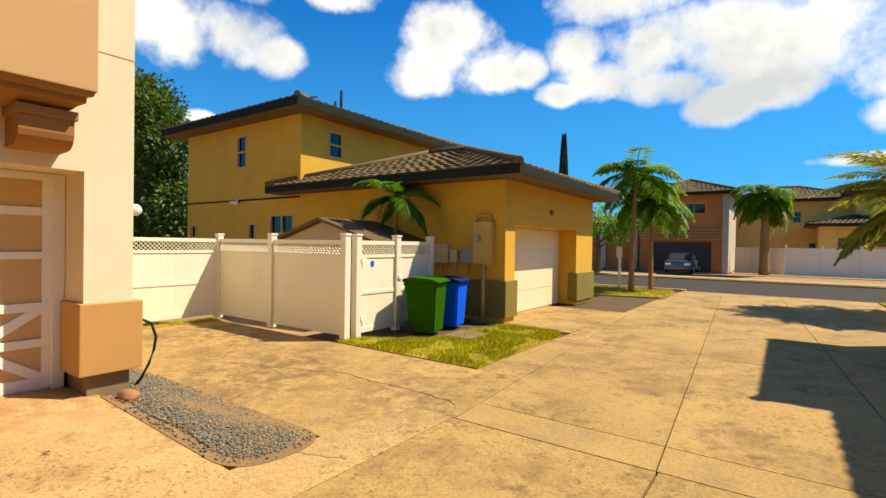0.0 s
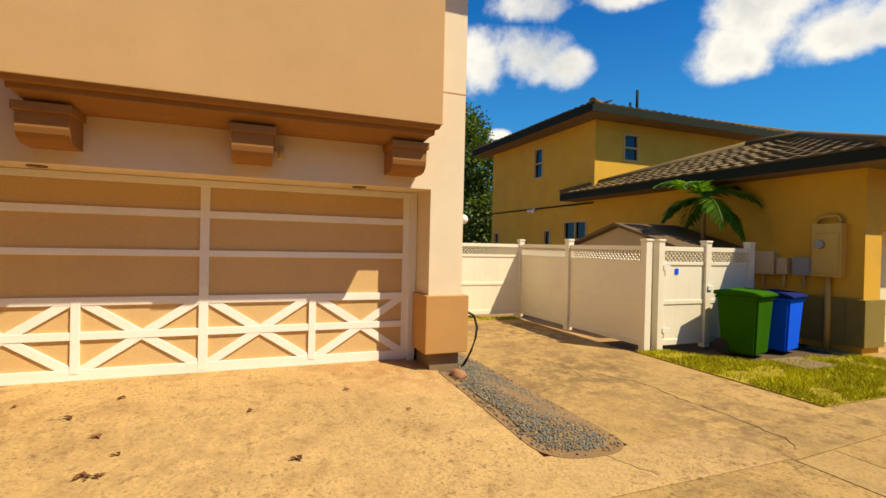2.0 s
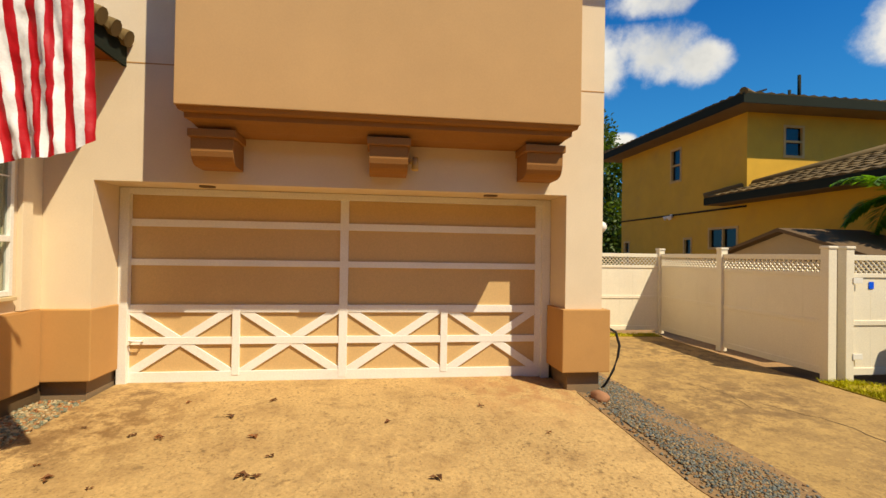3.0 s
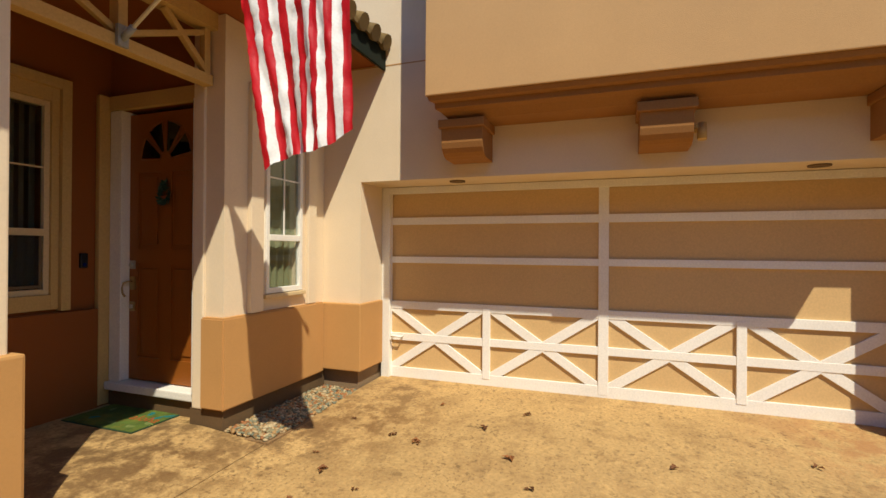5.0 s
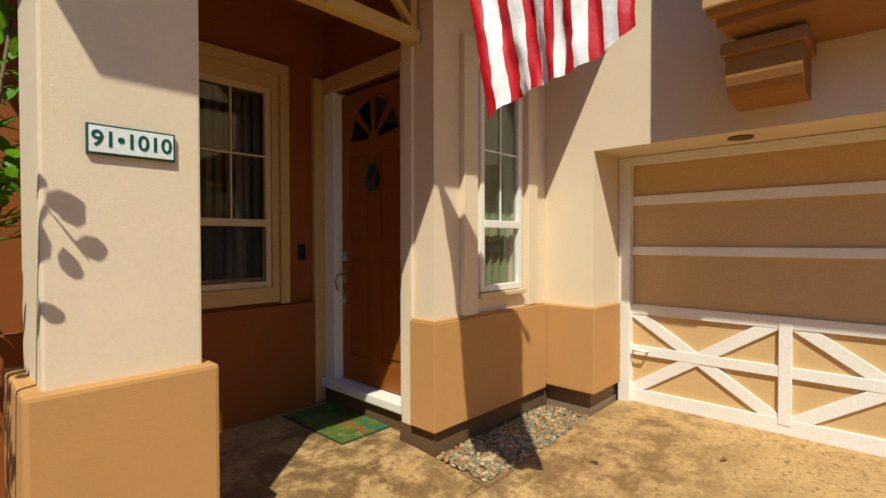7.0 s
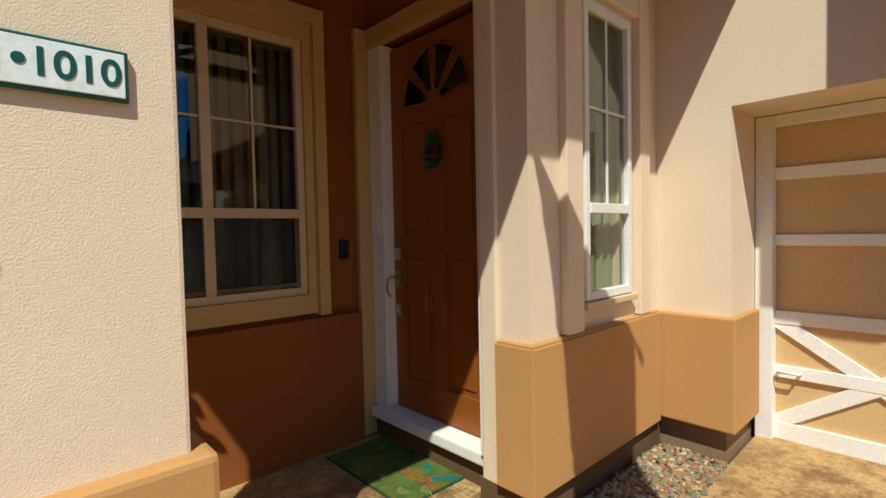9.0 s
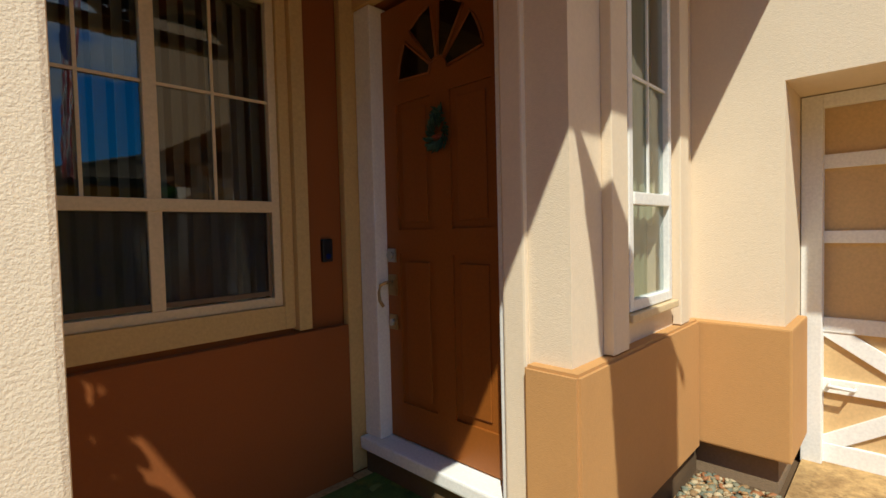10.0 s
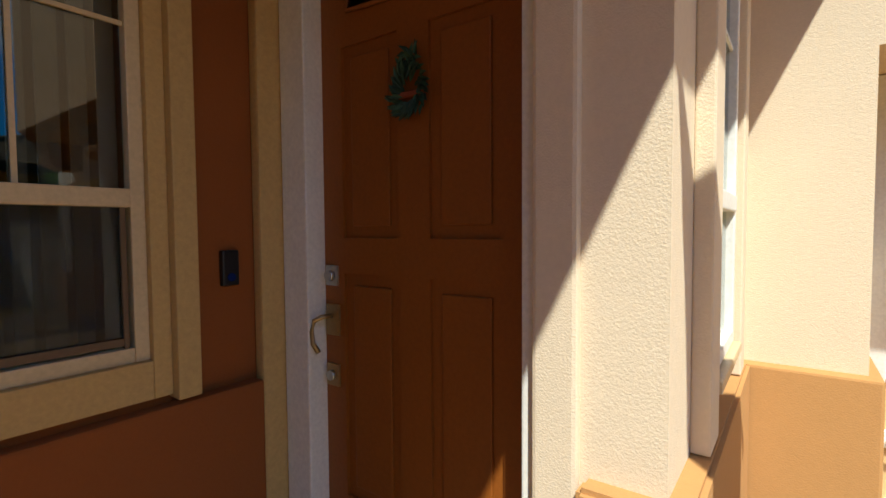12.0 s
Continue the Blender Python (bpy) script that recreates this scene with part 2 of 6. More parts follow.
GRASSBASE = material("dry_turf", (0.31, 0.23, 0.010), 1.0, mottle=0.2, grain=0.25, grain_scale=30, bump=1.0, bump_scale=30, stain=(0.34, 0.24, 0.08), stain_scale=2, stain_amount=0.5)
GRASS = material("grass_blades", (0.38, 0.345, 0.012), 0.9, mottle=0.3, mottle_scale=1.2, island=0.4, spec=0.1)
ASPHALT = material("asphalt", (0.06, 0.05, 0.04), 0.95, spec=0.1, mottle=0.1, grain=0.2, grain_scale=50, bump=0.6)
NBWALL = material("ochre_stucco", (0.66, 0.365, 0.036), 0.9, mottle=0.07, bump=0.5, stain=(0.4, 0.24, 0.07), stain_scale=0.7, stain_amount=0.3)
NBBASE = material("olive_stucco", (0.22, 0.16, 0.03), 0.9, mottle=0.08, bump=0.5)
NBFASCIA = material("dark_green_fascia", (0.018, 0.022, 0.014), 0.9, mottle=0.08, spec=0.15)
EAVEUNDER = material("brown_soffit", (0.16, 0.10, 0.05), 0.8)
ROOFTILE = material("brown_roof_tile", (0.145, 0.09, 0.028), 0.85, mottle=0.15, island=0.35, objects=0.25, bump=0.4)
CREAMDOOR = material("cream_sectional_door", (0.78, 0.68, 0.44), 0.6, mottle=0.04)
VINYL = material("white_vinyl", (0.83, 0.74, 0.555), 0.45, mottle=0.03, stain=(0.6, 0.5, 0.36), stain_scale=1.3, stain_amount=0.2)
FRAMEWHITE = material("window_vinyl", (0.64, 0.48, 0.26), 0.4, mottle=0.03)
SOLARBLACK = material("solar_panel", (0.02, 0.022, 0.03), 0.6, spec=0.2)


def glass_material(name, tint=(0.9, 0.95, 0.95), clear=0.8):
    m = bpy.data.materials.new(name)
    m.use_nodes = True
    nt = m.node_tree
    nt.nodes.clear()
    out = nt.nodes.new("ShaderNodeOutputMaterial")
    mix = nt.nodes.new("ShaderNodeMixShader")
    see = nt.nodes.new("ShaderNodeBsdfTransparent")
    see.inputs[0].default_value = (tint[0] * clear, tint[1] * clear, tint[2] * clear, 1)
    gloss = nt.nodes.new("ShaderNodeBsdfGlossy")
    gloss.inputs["Roughness"].default_value = 0.01
    graze = nt.nodes.new("ShaderNodeLayerWeight")
    steep = nt.nodes.new("ShaderNodeMath")
    steep.operation = "POWER"
    nt.links.new(graze.outputs["Facing"], steep.inputs[0])
    steep.inputs[1].default_value = 4.0
    gloss_share = nt.nodes.new("ShaderNodeMapRange")
    gloss_share.inputs["To Min"].default_value, gloss_share.inputs["To Max"].default_value = 0.06, 0.9
    nt.links.new(steep.outputs[0], gloss_share.inputs["Value"])
    nt.links.new(gloss_share.outputs[0], mix.inputs[0])
    nt.links.new(see.outputs[0], mix.inputs[1])
    nt.links.new(gloss.outputs[0], mix.inputs[2])
    nt.links.new(mix.outputs[0], out.inputs["Surface"])
    return m


GLASS = glass_material("window_glass", clear=0.88)
SCREEN = bpy.data.materials.new("insect_screen")
SCREEN.use_nodes = True
sn = SCREEN.node_tree
see_through = sn.nodes.new("ShaderNodeBsdfTransparent")
weave = sn.nodes.new("ShaderNodeMixShader")
weave.inputs[0].default_value = 0.32
sn.nodes["Principled BSDF"].inputs["Base Color"].default_value = (0.03, 0.03, 0.028, 1)
sn.nodes["Principled BSDF"].inputs["Roughness"].default_value = 0.8
sn.links.new(see_through.outputs[0], weave.inputs[1])
sn.links.new(sn.nodes["Principled BSDF"].outputs[0], weave.inputs[2])
sn.links.new(weave.outputs[0], sn.nodes["Material Output"].inputs["Surface"])
DARKGLASS = glass_material("tinted_glass", (0.5, 0.55, 0.6), 0.35)


def let_light_through(m, share, tint):
    """Thin leaves: part of the light that falls on one side comes out on the other."""
    nt = m.node_tree
    bsdf, out = nt.nodes["Principled BSDF"], nt.nodes["Material Output"]
    through_leaf = nt.nodes.new("ShaderNodeBsdfTranslucent")
    warm = nt.nodes.new("ShaderNodeVectorMath")
    warm.operation = "MULTIPLY"
    warm.inputs[1].default_value = tint
    nt.links.new(bsdf.inputs["Base Color"].links[0].from_socket, warm.inputs[0])
    nt.links.new(warm.outputs[0], through_leaf.inputs["Color"])
    mix = nt.nodes.new("ShaderNodeMixShader")
    mix.inputs[0].default_value = share
    nt.links.new(bsdf.outputs[0], mix.inputs[1])
    nt.links.new(through_leaf.outputs[0], mix.inputs[2])
    nt.links.new(mix.outputs[0], out.inputs["Surface"])


# ---- mesh helpers ----
def box(bm, x0, x1, y0, y1, z0, z1, bevel=0.0, m=None):
    """A box between two corners, its edges rounded by bevel, moved by m."""
    vs = [bm.verts.new(v) for v in ((x0, y0, z0), (x1, y0, z0), (x1, y1, z0), (x0, y1, z0), (x0, y0, z1), (x1, y0, z1), (x1, y1, z1), (x0, y1, z1))]
    fs = [bm.faces.new([vs[k] for k in f]) for f in ((3, 2, 1, 0), (4, 5, 6, 7), (0, 1, 5, 4), (1, 2, 6, 5), (2, 3, 7, 6), (3, 0, 4, 7))]
    if bevel:
        made = bmesh.ops.bevel(bm, geom=list({e for f in fs for e in f.edges}), offset=bevel, segments=2, affect="EDGES", profile=0.6)
        vs = list({v for f in made["faces"] for v in f.verts} | {v for v in vs if v.is_valid})
    if m is not None:
        for v in vs:
            v.co = m @ v.co
    return vs


def bar(bm, a, b, wide, thick, up=(0, 0, 1), bevel=0.0):
    """A squared timber from a to b."""
    a, b = Vector(a), Vector(b)
    d = b - a
    z = d.normalized()
    x = z.cross(Vector(up))
    x = x.normalized() if x.length > 1e-4 else Vector((1, 0, 0))
    y = z.cross(x)
    m = Matrix.Translation(a) @ Matrix((x, y, z)).transposed().to_4x4()
    box(bm, -wide / 2, wide / 2, -thick / 2, thick / 2, 0, d.length, bevel, m)


def tube(bm, points, radius, sides=8, cap=True):
    """A round pipe through points; radius may be one number or one for each point."""
    points = [Vector(p) for p in points]
    rings = []
    for k, p in enumerate(points):
        d = (points[min(k + 1, len(points) - 1)] - points[max(k - 1, 0)]).normalized()
        x = d.cross(Vector((0.13, 0.31, 0.94)))
        x = x.normalized() if x.length > 1e-3 else Vector((1, 0, 0))
        y = d.cross(x)
        r = radius[k] if isinstance(radius, (list, tuple)) else radius
        rings.append([bm.verts.new(p + (x * math.cos(6.28318 * q / sides) + y * math.sin(6.28318 * q / sides)) * r) for q in range(sides)])
    for a, b in zip(rings, rings[1:]):
        for q in range(sides):
            bm.faces.new((a[q], a[(q + 1) % sides], b[(q + 1) % sides], b[q])).smooth = True
    if cap:
        bm.faces.new(rings[0][::-1])
        bm.faces.new(rings[-1])


def prism(bm, outline, axis, a, b):
    """An outline of (u, v) drawn out from a to b along an axis; u, v are the other two axes in order."""
    def at(u, v, w):
        return {"x": (w, u, v), "y": (u, w, v), "z": (u, v, w)}[axis]
    lo = [bm.verts.new(at(u, v, a)) for u, v in outline]
    hi = [bm.verts.new(at(u, v, b)) for u, v in outline]
    n = len(outline)
    for k in range(n):
        bm.faces.new((lo[k], lo[(k + 1) % n], hi[(k + 1) % n], hi[k]))
    bm.faces.new(lo[::-1])
    bm.faces.new(hi)


def part(name, bm, mat, parent=None, label="", smooth=False):
    """Links a bmesh as one mesh object, under its thing."""
    bmesh.ops.recalc_face_normals(bm, faces=bm.faces)
    me = bpy.data.meshes.new(name)
    bm.to_mesh(me)
    bm.free()
    me.materials.append(mat)
    if smooth:
        for p in me.polygons:
            p.use_smooth = True
    ob = new(name, me)
    if parent is not None:
        ob.parent = parent
    if label:
        ob["label"] = label
    return ob


def structure(name, bm, mat, label, category="wall"):
    return tagged(part(name, bm, mat), label, category, kind="structure")


def thing(name, label, category, group="", at=(0, 0, 0)):
    e = new(name)
    e.location = at
    e.empty_display_size = 0.1
    return tagged(e, label, category, group)


def part_box(name, parent, mat, *ends, bevel=0.0, label=""):
    bm = bmesh.new()
    box(bm, *ends, bevel=bevel)
    return part(name, bm, mat, parent, label)


def wall_with_holes(bm, axis, at0, at1, u0, u1, z0, z1, holes):
    """A wall slab across an axis, between u0 and u1, in one skin, with openings (u0, u1, z0, z1) right through it."""
    us = sorted({u0, u1, *(h[0] for h in holes), *(h[1] for h in holes)})
    zs = sorted({z0, z1, *(h[2] for h in holes), *(h[3] for h in holes)})
    seen = {}

    def v(u, z, w):
        key = (round(u, 5), round(z, 5), w)
        if key not in seen:
            seen[key] = bm.verts.new((w, u, z) if axis == "x" else (u, w, z))
        return seen[key]

    def solid(i, j):
        if not (0 <= i < len(us) - 1 and 0 <= j < len(zs) - 1):
            return False
        u, z = (us[i] + us[i + 1]) / 2, (zs[j] + zs[j + 1]) / 2
        return not any(h[0] < u < h[1] and h[2] < z < h[3] for h in holes)
    for i in range(len(us) - 1):
        for j in range(len(zs) - 1):
            if not solid(i, j):
                continue
            a, b, c, d = us[i], us[i + 1], zs[j], zs[j + 1]
            for w in (at0, at1):
                bm.faces.new((v(a, c, w), v(b, c, w), v(b, d, w), v(a, d, w)))
            for di, dj, p, q in ((-1, 0, (a, c), (a, d)), (1, 0, (b, c), (b, d)), (0, -1, (a, c), (b, c)), (0, 1, (a, d), (b, d))):
                if not solid(i + di, j + dj):
                    bm.faces.new((v(*p, at0), v(*q, at0), v(*q, at1), v(*p, at1)))


# ---- the lie of the land ----
LOW, HIGH = -0.10, 0.07


def ground_z(x, y):
    """The drive falls from the garage to the lane; north of the house it lies low."""
    k = min(1.0, max(0.0, (x + 5.2) / 3.3))
    z = HIGH + (LOW - HIGH) * k
    n = min(1.0, max(0.0, (y - 2.2) / 1.2))
    z += (LOW - z) * n
    if y < -2.4:
        z += (HIGH - z) * min(1.0, (-2.4 - y) / 1.0) * (1 - min(1.0, max(0.0, (x + 1.9) / 1.5)))
    return z


def slab(name, x0, x1, y0, y1, mat, label, parent=None, thick=0.12, gap=0.008, lean=(0.0, 0.0)):
    """A concrete slab that follows the ground, with a recessed joint round it; lean: how far its sides drift in x per metre of y past 5."""
    x0, x1, y0, y1 = x0 + gap, x1 - gap, y0 + gap, y1 - gap
    nx, ny = max(1, int((x1 - x0) / 0.5)), max(1, int((y1 - y0) / 0.5))
    bm = bmesh.new()
    grid = []
    for i in range(nx + 1):
        column = []
        for j in range(ny + 1):
            y = y0 + (y1 - y0) * j / ny
            a, b = x0 + lean[0] * (y - 5), x1 + lean[1] * (y - 5)
            x = a + (b - a) * i / nx
            column.append(bm.verts.new((x, y, ground_z(x, y))))
        grid.append(column)
    for i in range(nx):
        for j in range(ny):
            bm.faces.new((grid[i][j], grid[i + 1][j], grid[i + 1][j + 1], grid[i][j + 1]))
    rim = [grid[i][0] for i in range(nx + 1)] + [grid[nx][j] for j in range(1, ny + 1)] + [grid[i][ny] for i in range(nx - 1, -1, -1)] + [grid[0][j] for j in range(ny - 1, 0, -1)]
    low = [bm.verts.new((v.co.x, v.co.y, v.co.z - thick)) for v in rim]
    for k in range(len(rim)):
        bm.faces.new((rim[k], low[k], low[(k + 1) % len(rim)], rim[(k + 1) % len(rim)]))
    return part(name, bm, mat, parent, label)


# ---- ground ----
bm = bmesh.new()
R = 1500.0
vs = [bm.verts.new(v) for v in ((-R, -R, -0.22), (R, -R, -0.22), (R, R, -0.22), (-R, R, -0.22))]
bm.faces.new(vs)
structure("ground", bm, SOIL, "brown bare soil between the houses", "ground")

lane = thing("driveway", "sunlit tan concrete driveway of cast slabs with stained joints", "driveway")
lane["kind"] = "structure"
bm = bmesh.new()
for x0, x1, y0, y1 in ((-6.5, 6.0, -9.0, 23.0),):
    n = 40
    grid = [[bm.verts.new((x0 + (x1 - x0) * i / n, y0 + (y1 - y0) * j / n, ground_z(x0 + (x1 - x0) * i / n, y0 + (y1 - y0) * j / n) - 0.035)) for j in range(n + 1)] for i in range(n + 1)]
    for i in range(n):
        for j in range(n):
            bm.faces.new((grid[i][j], grid[i + 1][j], grid[i + 1][j + 1], grid[i][j + 1]))
part("joint_bed", bm, JOINT, lane, "dark dirt in the slab joints")
SKEW = -0.066
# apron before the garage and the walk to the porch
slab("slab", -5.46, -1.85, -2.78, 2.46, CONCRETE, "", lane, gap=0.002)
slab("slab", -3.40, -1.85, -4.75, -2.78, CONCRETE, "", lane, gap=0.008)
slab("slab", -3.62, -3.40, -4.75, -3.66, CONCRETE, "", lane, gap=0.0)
slab("slab", -1.85, 0.08, -2.62, 4.45, LANE, "", lane, gap=0.012)
slab("slab", 0.08, 3.4, -2.62, 4.45, LANE, "", lane, gap=0.008)
slab("slab", -2.62, -1.85, 6.2, 9.1, LANE, "", lane, gap=0.006, lean=(0.0, SKEW))
slab("slab", -5.0, -2.62, 9.8, 10.35, LANE, "", lane, gap=0.002)
slab("slab", -1.85, -0.6, -6.5, -2.62, LANE, "", lane, gap=0.006)
# strip beside the house, the crack in it left open
slab("slab", -9.2, -2.5, 3.33, 6.2, LANE, "", lane, gap=0.0)
slab("slab", -2.5, -1.85, 2.46, 4.45, CONCRETE, "", lane, gap=0.0)
slab("slab", -2.5, -1.856, 4.45, 6.2, LANE, "", lane, gap=0.0, lean=(0.0, SKEW))
# lane
for x0, x1 in ((-1.85, 0.03), (0.03, 1.85), (1.85, 3.4)):
    slab("slab", x0, x1, 4.45, 5.0, AGGREGATE, "rough worn concrete strip", lane, gap=0.007, lean=(SKEW, SKEW if x1 < 3 else 0.0))
    for y0, y1 in ((5.0, 9.1), (9.1, 13.6), (13.6, 17.8), (17.8, 22.0)):
        left = (x0, SKEW) if y0 < 13 or x0 > -1 else (-2.6 if y0 < 17 else -2.48, 0.0)
        slab("slab", left[0], x1, y0, y1, LANE, "", lane, gap=0.006, lean=(left[1], SKEW if x1 < 3 else 0.0))
slab("slab", -2.6, -1.85, 9.1, 13.6, LANE, "", lane, lean=(0.0, SKEW))
slab("slab", -5.0, -2.6, 10.35, 13.65, LANE, "", lane)

bm = bmesh.new()
box(bm, -120, 120, 22.3, 30.6, -0.3, -0.13)
structure("road", bm, ASPHALT, "dark grey asphalt street beyond the lane", "road")
for y0, y1 in ((22.05, 22.3), (30.6, 30.85)):
    bm = bmesh.new()
    box(bm, -60, -2.4 if y0 < 25 else 60, y0, y1, -0.3, -0.05, 0.02)
    structure("kerb", bm, CONCRETE, "pale concrete kerb along the street", "kerb")
bm = bmesh.new()
box(bm, -60, 60, 31.6, 33.0, -0.3, -0.06)
structure("pavement", bm, CONCRETE, "pale concrete pavement across the street", "pavement")

# ---- own house: garage front ----
GX, JS, JN, NE = -4.90, -2.79, 2.31, 2.76      # front plane, door jambs, north corner
bm = bmesh.new()
wall_with_holes(bm, "x", -5.50, GX, -3.46, NE, 0.25, 5.75, [(JS, JN, 0.25, 2.31)])
structure("wall_garage", bm, CREAM, "cream stucco garage front wall, partly in shade")
bm = bmesh.new()
box(bm, -14.0, -5.50, NE - 0.2, NE, 0.25, 5.75)
structure("wall_north", bm, CREAM, "cream stucco side wall of the house")
bm = bmesh.new()
box(bm, GX - 0.01, GX + 0.003, -3.2, -1.81, 3.544, 3.556)
box(bm, GX - 0.01, GX + 0.003, 2.23, NE + 0.003, 3.544, 3.556)
structure("wall_reveal", bm, BASETAN, "thin reveal line across the stucco wall", "trim")
bm = bmesh.new()
box(bm, -5.46, GX - 0.015, JN + 0.04, NE - 0.02, -0.3, 0.25)
box(bm, -5.46, GX - 0.015, -3.44, JS - 0.03, -0.3, 0.25)
box(bm, -14, -5.46, NE - 0.16, NE - 0.03, -0.3, 0.25)
structure("footing", bm, FOOTING, "stained concrete footing under the walls", "footing")
bm = bmesh.new()
box(bm, -5.36, GX + 0.075, JN - 0.055, NE + 0.075, 0.25, 0.98, 0.012)
structure("wall_base", bm, BASETAN, "caramel stucco base round the garage corner", "wall")
bm = bmesh.new()
box(bm, -5.36, GX + 0.075, -3.3, JS + 0.045, 0.25, 0.98, 0.012)
structure("wall_base", bm, BASETAN, "caramel stucco base beside the garage door", "wall")
# bay over the garage
bm = bmesh.new()
box(bm, GX + 0.002, -4.305, -1.80, 2.22, 2.975, 5.75, 0.008)
structure("wall_bay", bm, BAYTAN, "tan stucco bay jutting over the garage door")
bm = bmesh.new()
prof = [(GX + 0.003, 2.972), (-4.325, 2.972), (-4.345, 2.935), (-4.40, 2.925), (-4.405, 2.875), (-4.47, 2.855), (-4.56, 2.80), (GX + 0.003, 2.80)]
outline = prof
for y0, y1, sgn in ((-1.80, 2.22, 1),):
    a = [bm.verts.new((u, y0 + (-4.305 - u) * 0.6 if u > -4.8 else y0 + 0.16, v)) for u, v in outline]
    b = [bm.verts.new((u, y1 - (-4.305 - u) * 0.6 if u > -4.8 else y1 - 0.16, v)) for u, v in outline]
    n = len(outline)
    for k in range(n):
        bm.faces.new((a[k], a[(k + 1) % n], b[(k + 1) % n], b[k]))
    bm.faces.new(a[::-1])
    bm.faces.new(b)
structure("bay_moulding", bm, MOULD, "stepped tan moulding under the bay", "moulding")
for y0 in (-1.74, 0.0, 1.68):
    c = thing("corbel", "tan moulded corbel bracket under the bay", "corbel", "corbels under the bay", (GX, y0 + 0.225, 2.6))
    bm = bmesh.new()
    box(bm, 0.0, 0.42, -0.225, 0.225, 0.115, 0.197, 0.012)
    part("cap", bm, MOULD, c)
    bm = bmesh.new()
    prism(bm, [(0, 0.115), (0.39, 0.115), (0.385, -0.02), (0.37, -0.07), (0.34, -0.11), (0.30, -0.135), (0.24, -0.15), (0.0, -0.155)], "y", -0.20, 0.20)
    part("scroll", bm, MOULD, c)
lamp = thing("wall_camera", "small cream wall camera beside a corbel", "camera", at=(GX, 0.47, 2.60))
part_box("bracket", lamp, TRIM, 0.0, 0.16, -0.01, 0.03, 0.0, 0.04, bevel=0.004)
bm = bmesh.new()
tube(bm, [(0.14, 0.045, 0.05), (0.15, 0.045, -0.09)], [0.034, 0.038], 12)
part("housing", bm, TRIM, lamp)

# ---- garage door ----
gd = thing("garage_door", "cream panelled garage door with crossed battens, closed, partly in sun", "garage door", at=(-5.44, -0.276, 0.08))
DW, DX = 2.47, -0.05     # half width
for k, (a, b) in enumerate(((0.01, 0.455), (0.465, 0.85), (0.86, 1.37), (1.38, 1.825), (1.835, 2.17))):
    part_box("section", gd, DOORPANEL, DX - 0.03, DX + 0.012, -DW, DW, a, b, bevel=0.004)


def batten(y0, z0, y1, z1, wide, proud=0.03):
    bm = bmesh.new()
    a, b = Vector((DX + 0.012 + proud / 2, y0, z0)), Vector((DX + 0.012 + proud / 2, y1, z1))
    bar(bm, a, b, wide, proud, up=(1, 0, 0), bevel=0.004)
    part("batten", bm, DOORWHITE, gd)


for z, w in ((0.042, 0.13), (0.465, 0.085), (0.84, 0.09), (1.375, 0.075), (1.83, 0.085)):
    batten(-DW, z, DW, z, w, 0.028)
for y in (-DW + 0.03, 0.0, DW - 0.03):
    batten(y, 0.015, y, 2.17, 0.10 if y == 0 else 0.075, 0.031)
for y in (-DW / 2, DW / 2):
    batten(y, 0.06, y, 0.84, 0.085, 0.033)
for k in range(4):
    y0, y1 = -DW + k * DW / 2, -DW + (k + 1) * DW / 2
    batten(y0 + 0.03, 0.07, y1 - 0.03, 0.85, 0.095, 0.025)
    batten(y0 + 0.03, 0.85, y1 - 0.03, 0.07, 0.095, 0.022)
bm = bmesh.new()
tube(bm, [(0.0, -DW + 0.10, 0.475), (0.05, -DW + 0.10, 0.475), (0.05, -DW + 0.22, 0.475), (0.0, -DW + 0.22, 0.475)], 0.012, 8)
part("handle", bm, WHITE, gd, "small metal pull handle")
bm = bmesh.new()
for y0, y1 in ((JS + 0.004, JS + 0.11), (JN - 0.11, JN - 0.004)):
    box(bm, -5.47, -5.40, y0, y1, 0.05, 2.305, 0.006)
box(bm, -5.47, -5.40, JS + 0.11, JN - 0.11, 2.23, 2.305, 0.006)
structure("door_casing", bm, WHITE, "white casing round the garage door", "trim")
bm = bmesh.new()
box(bm, -5.9, -5.51, JS - 0.2, JN + 0.2, -0.1, 2.6)
structure("garage_back", bm, EAVEUNDER, "plain wall closing the garage", "wall")
for y in (-1.75, 1.45):
    f = thing("soffit_light", "small dark recessed light under the garage lintel", "light", "lights under the lintel", (-5.12, y, 2.309))
    bm = bmesh.new()
    tube(bm, [(0, 0, -0.012), (0, 0, 0.0)], 0.085, 20)
    part("ring", bm, EAVEUNDER, f)

# ---- pier with the narrow window ----
PN, PX0, PE = -3.26, -4.90, -3.43       # north face, garage wall, east face
SW0, SW1, SZ0, SZ1 = -4.47, -3.92, 1.15, 2.85
bm = bmesh.new()
wall_with_holes(bm, "y", PN - 0.2, PN, PX0 + 0.003, PE, 0.22, 3.55, [(SW0, SW1, SZ0, SZ1)])
structure("wall_pier_north", bm, CREAM, "cream stucco wall with a narrow window")
bm = bmesh.new()
box(bm, PE - 0.2, PE - 0.001, -3.44, PN - 0.2, 0.22, 3.55)
structure("wall_pier_east", bm, CREAM, "cream stucco pier beside the front door")
bm = bmesh.new()
prism(bm, [(PX0 + 0.08, PN - 0.05), (PE - 0.2, PN - 0.05), (PE - 0.2, -3.45), (PE + 0.065, -3.45), (PE + 0.065, PN + 0.065), (PX0 + 0.08, PN + 0.065)], "z", 0.22, 0.99)
bmesh.ops.bevel(bm, geom=list(bm.edges), offset=0.014, segments=2, affect="EDGES")
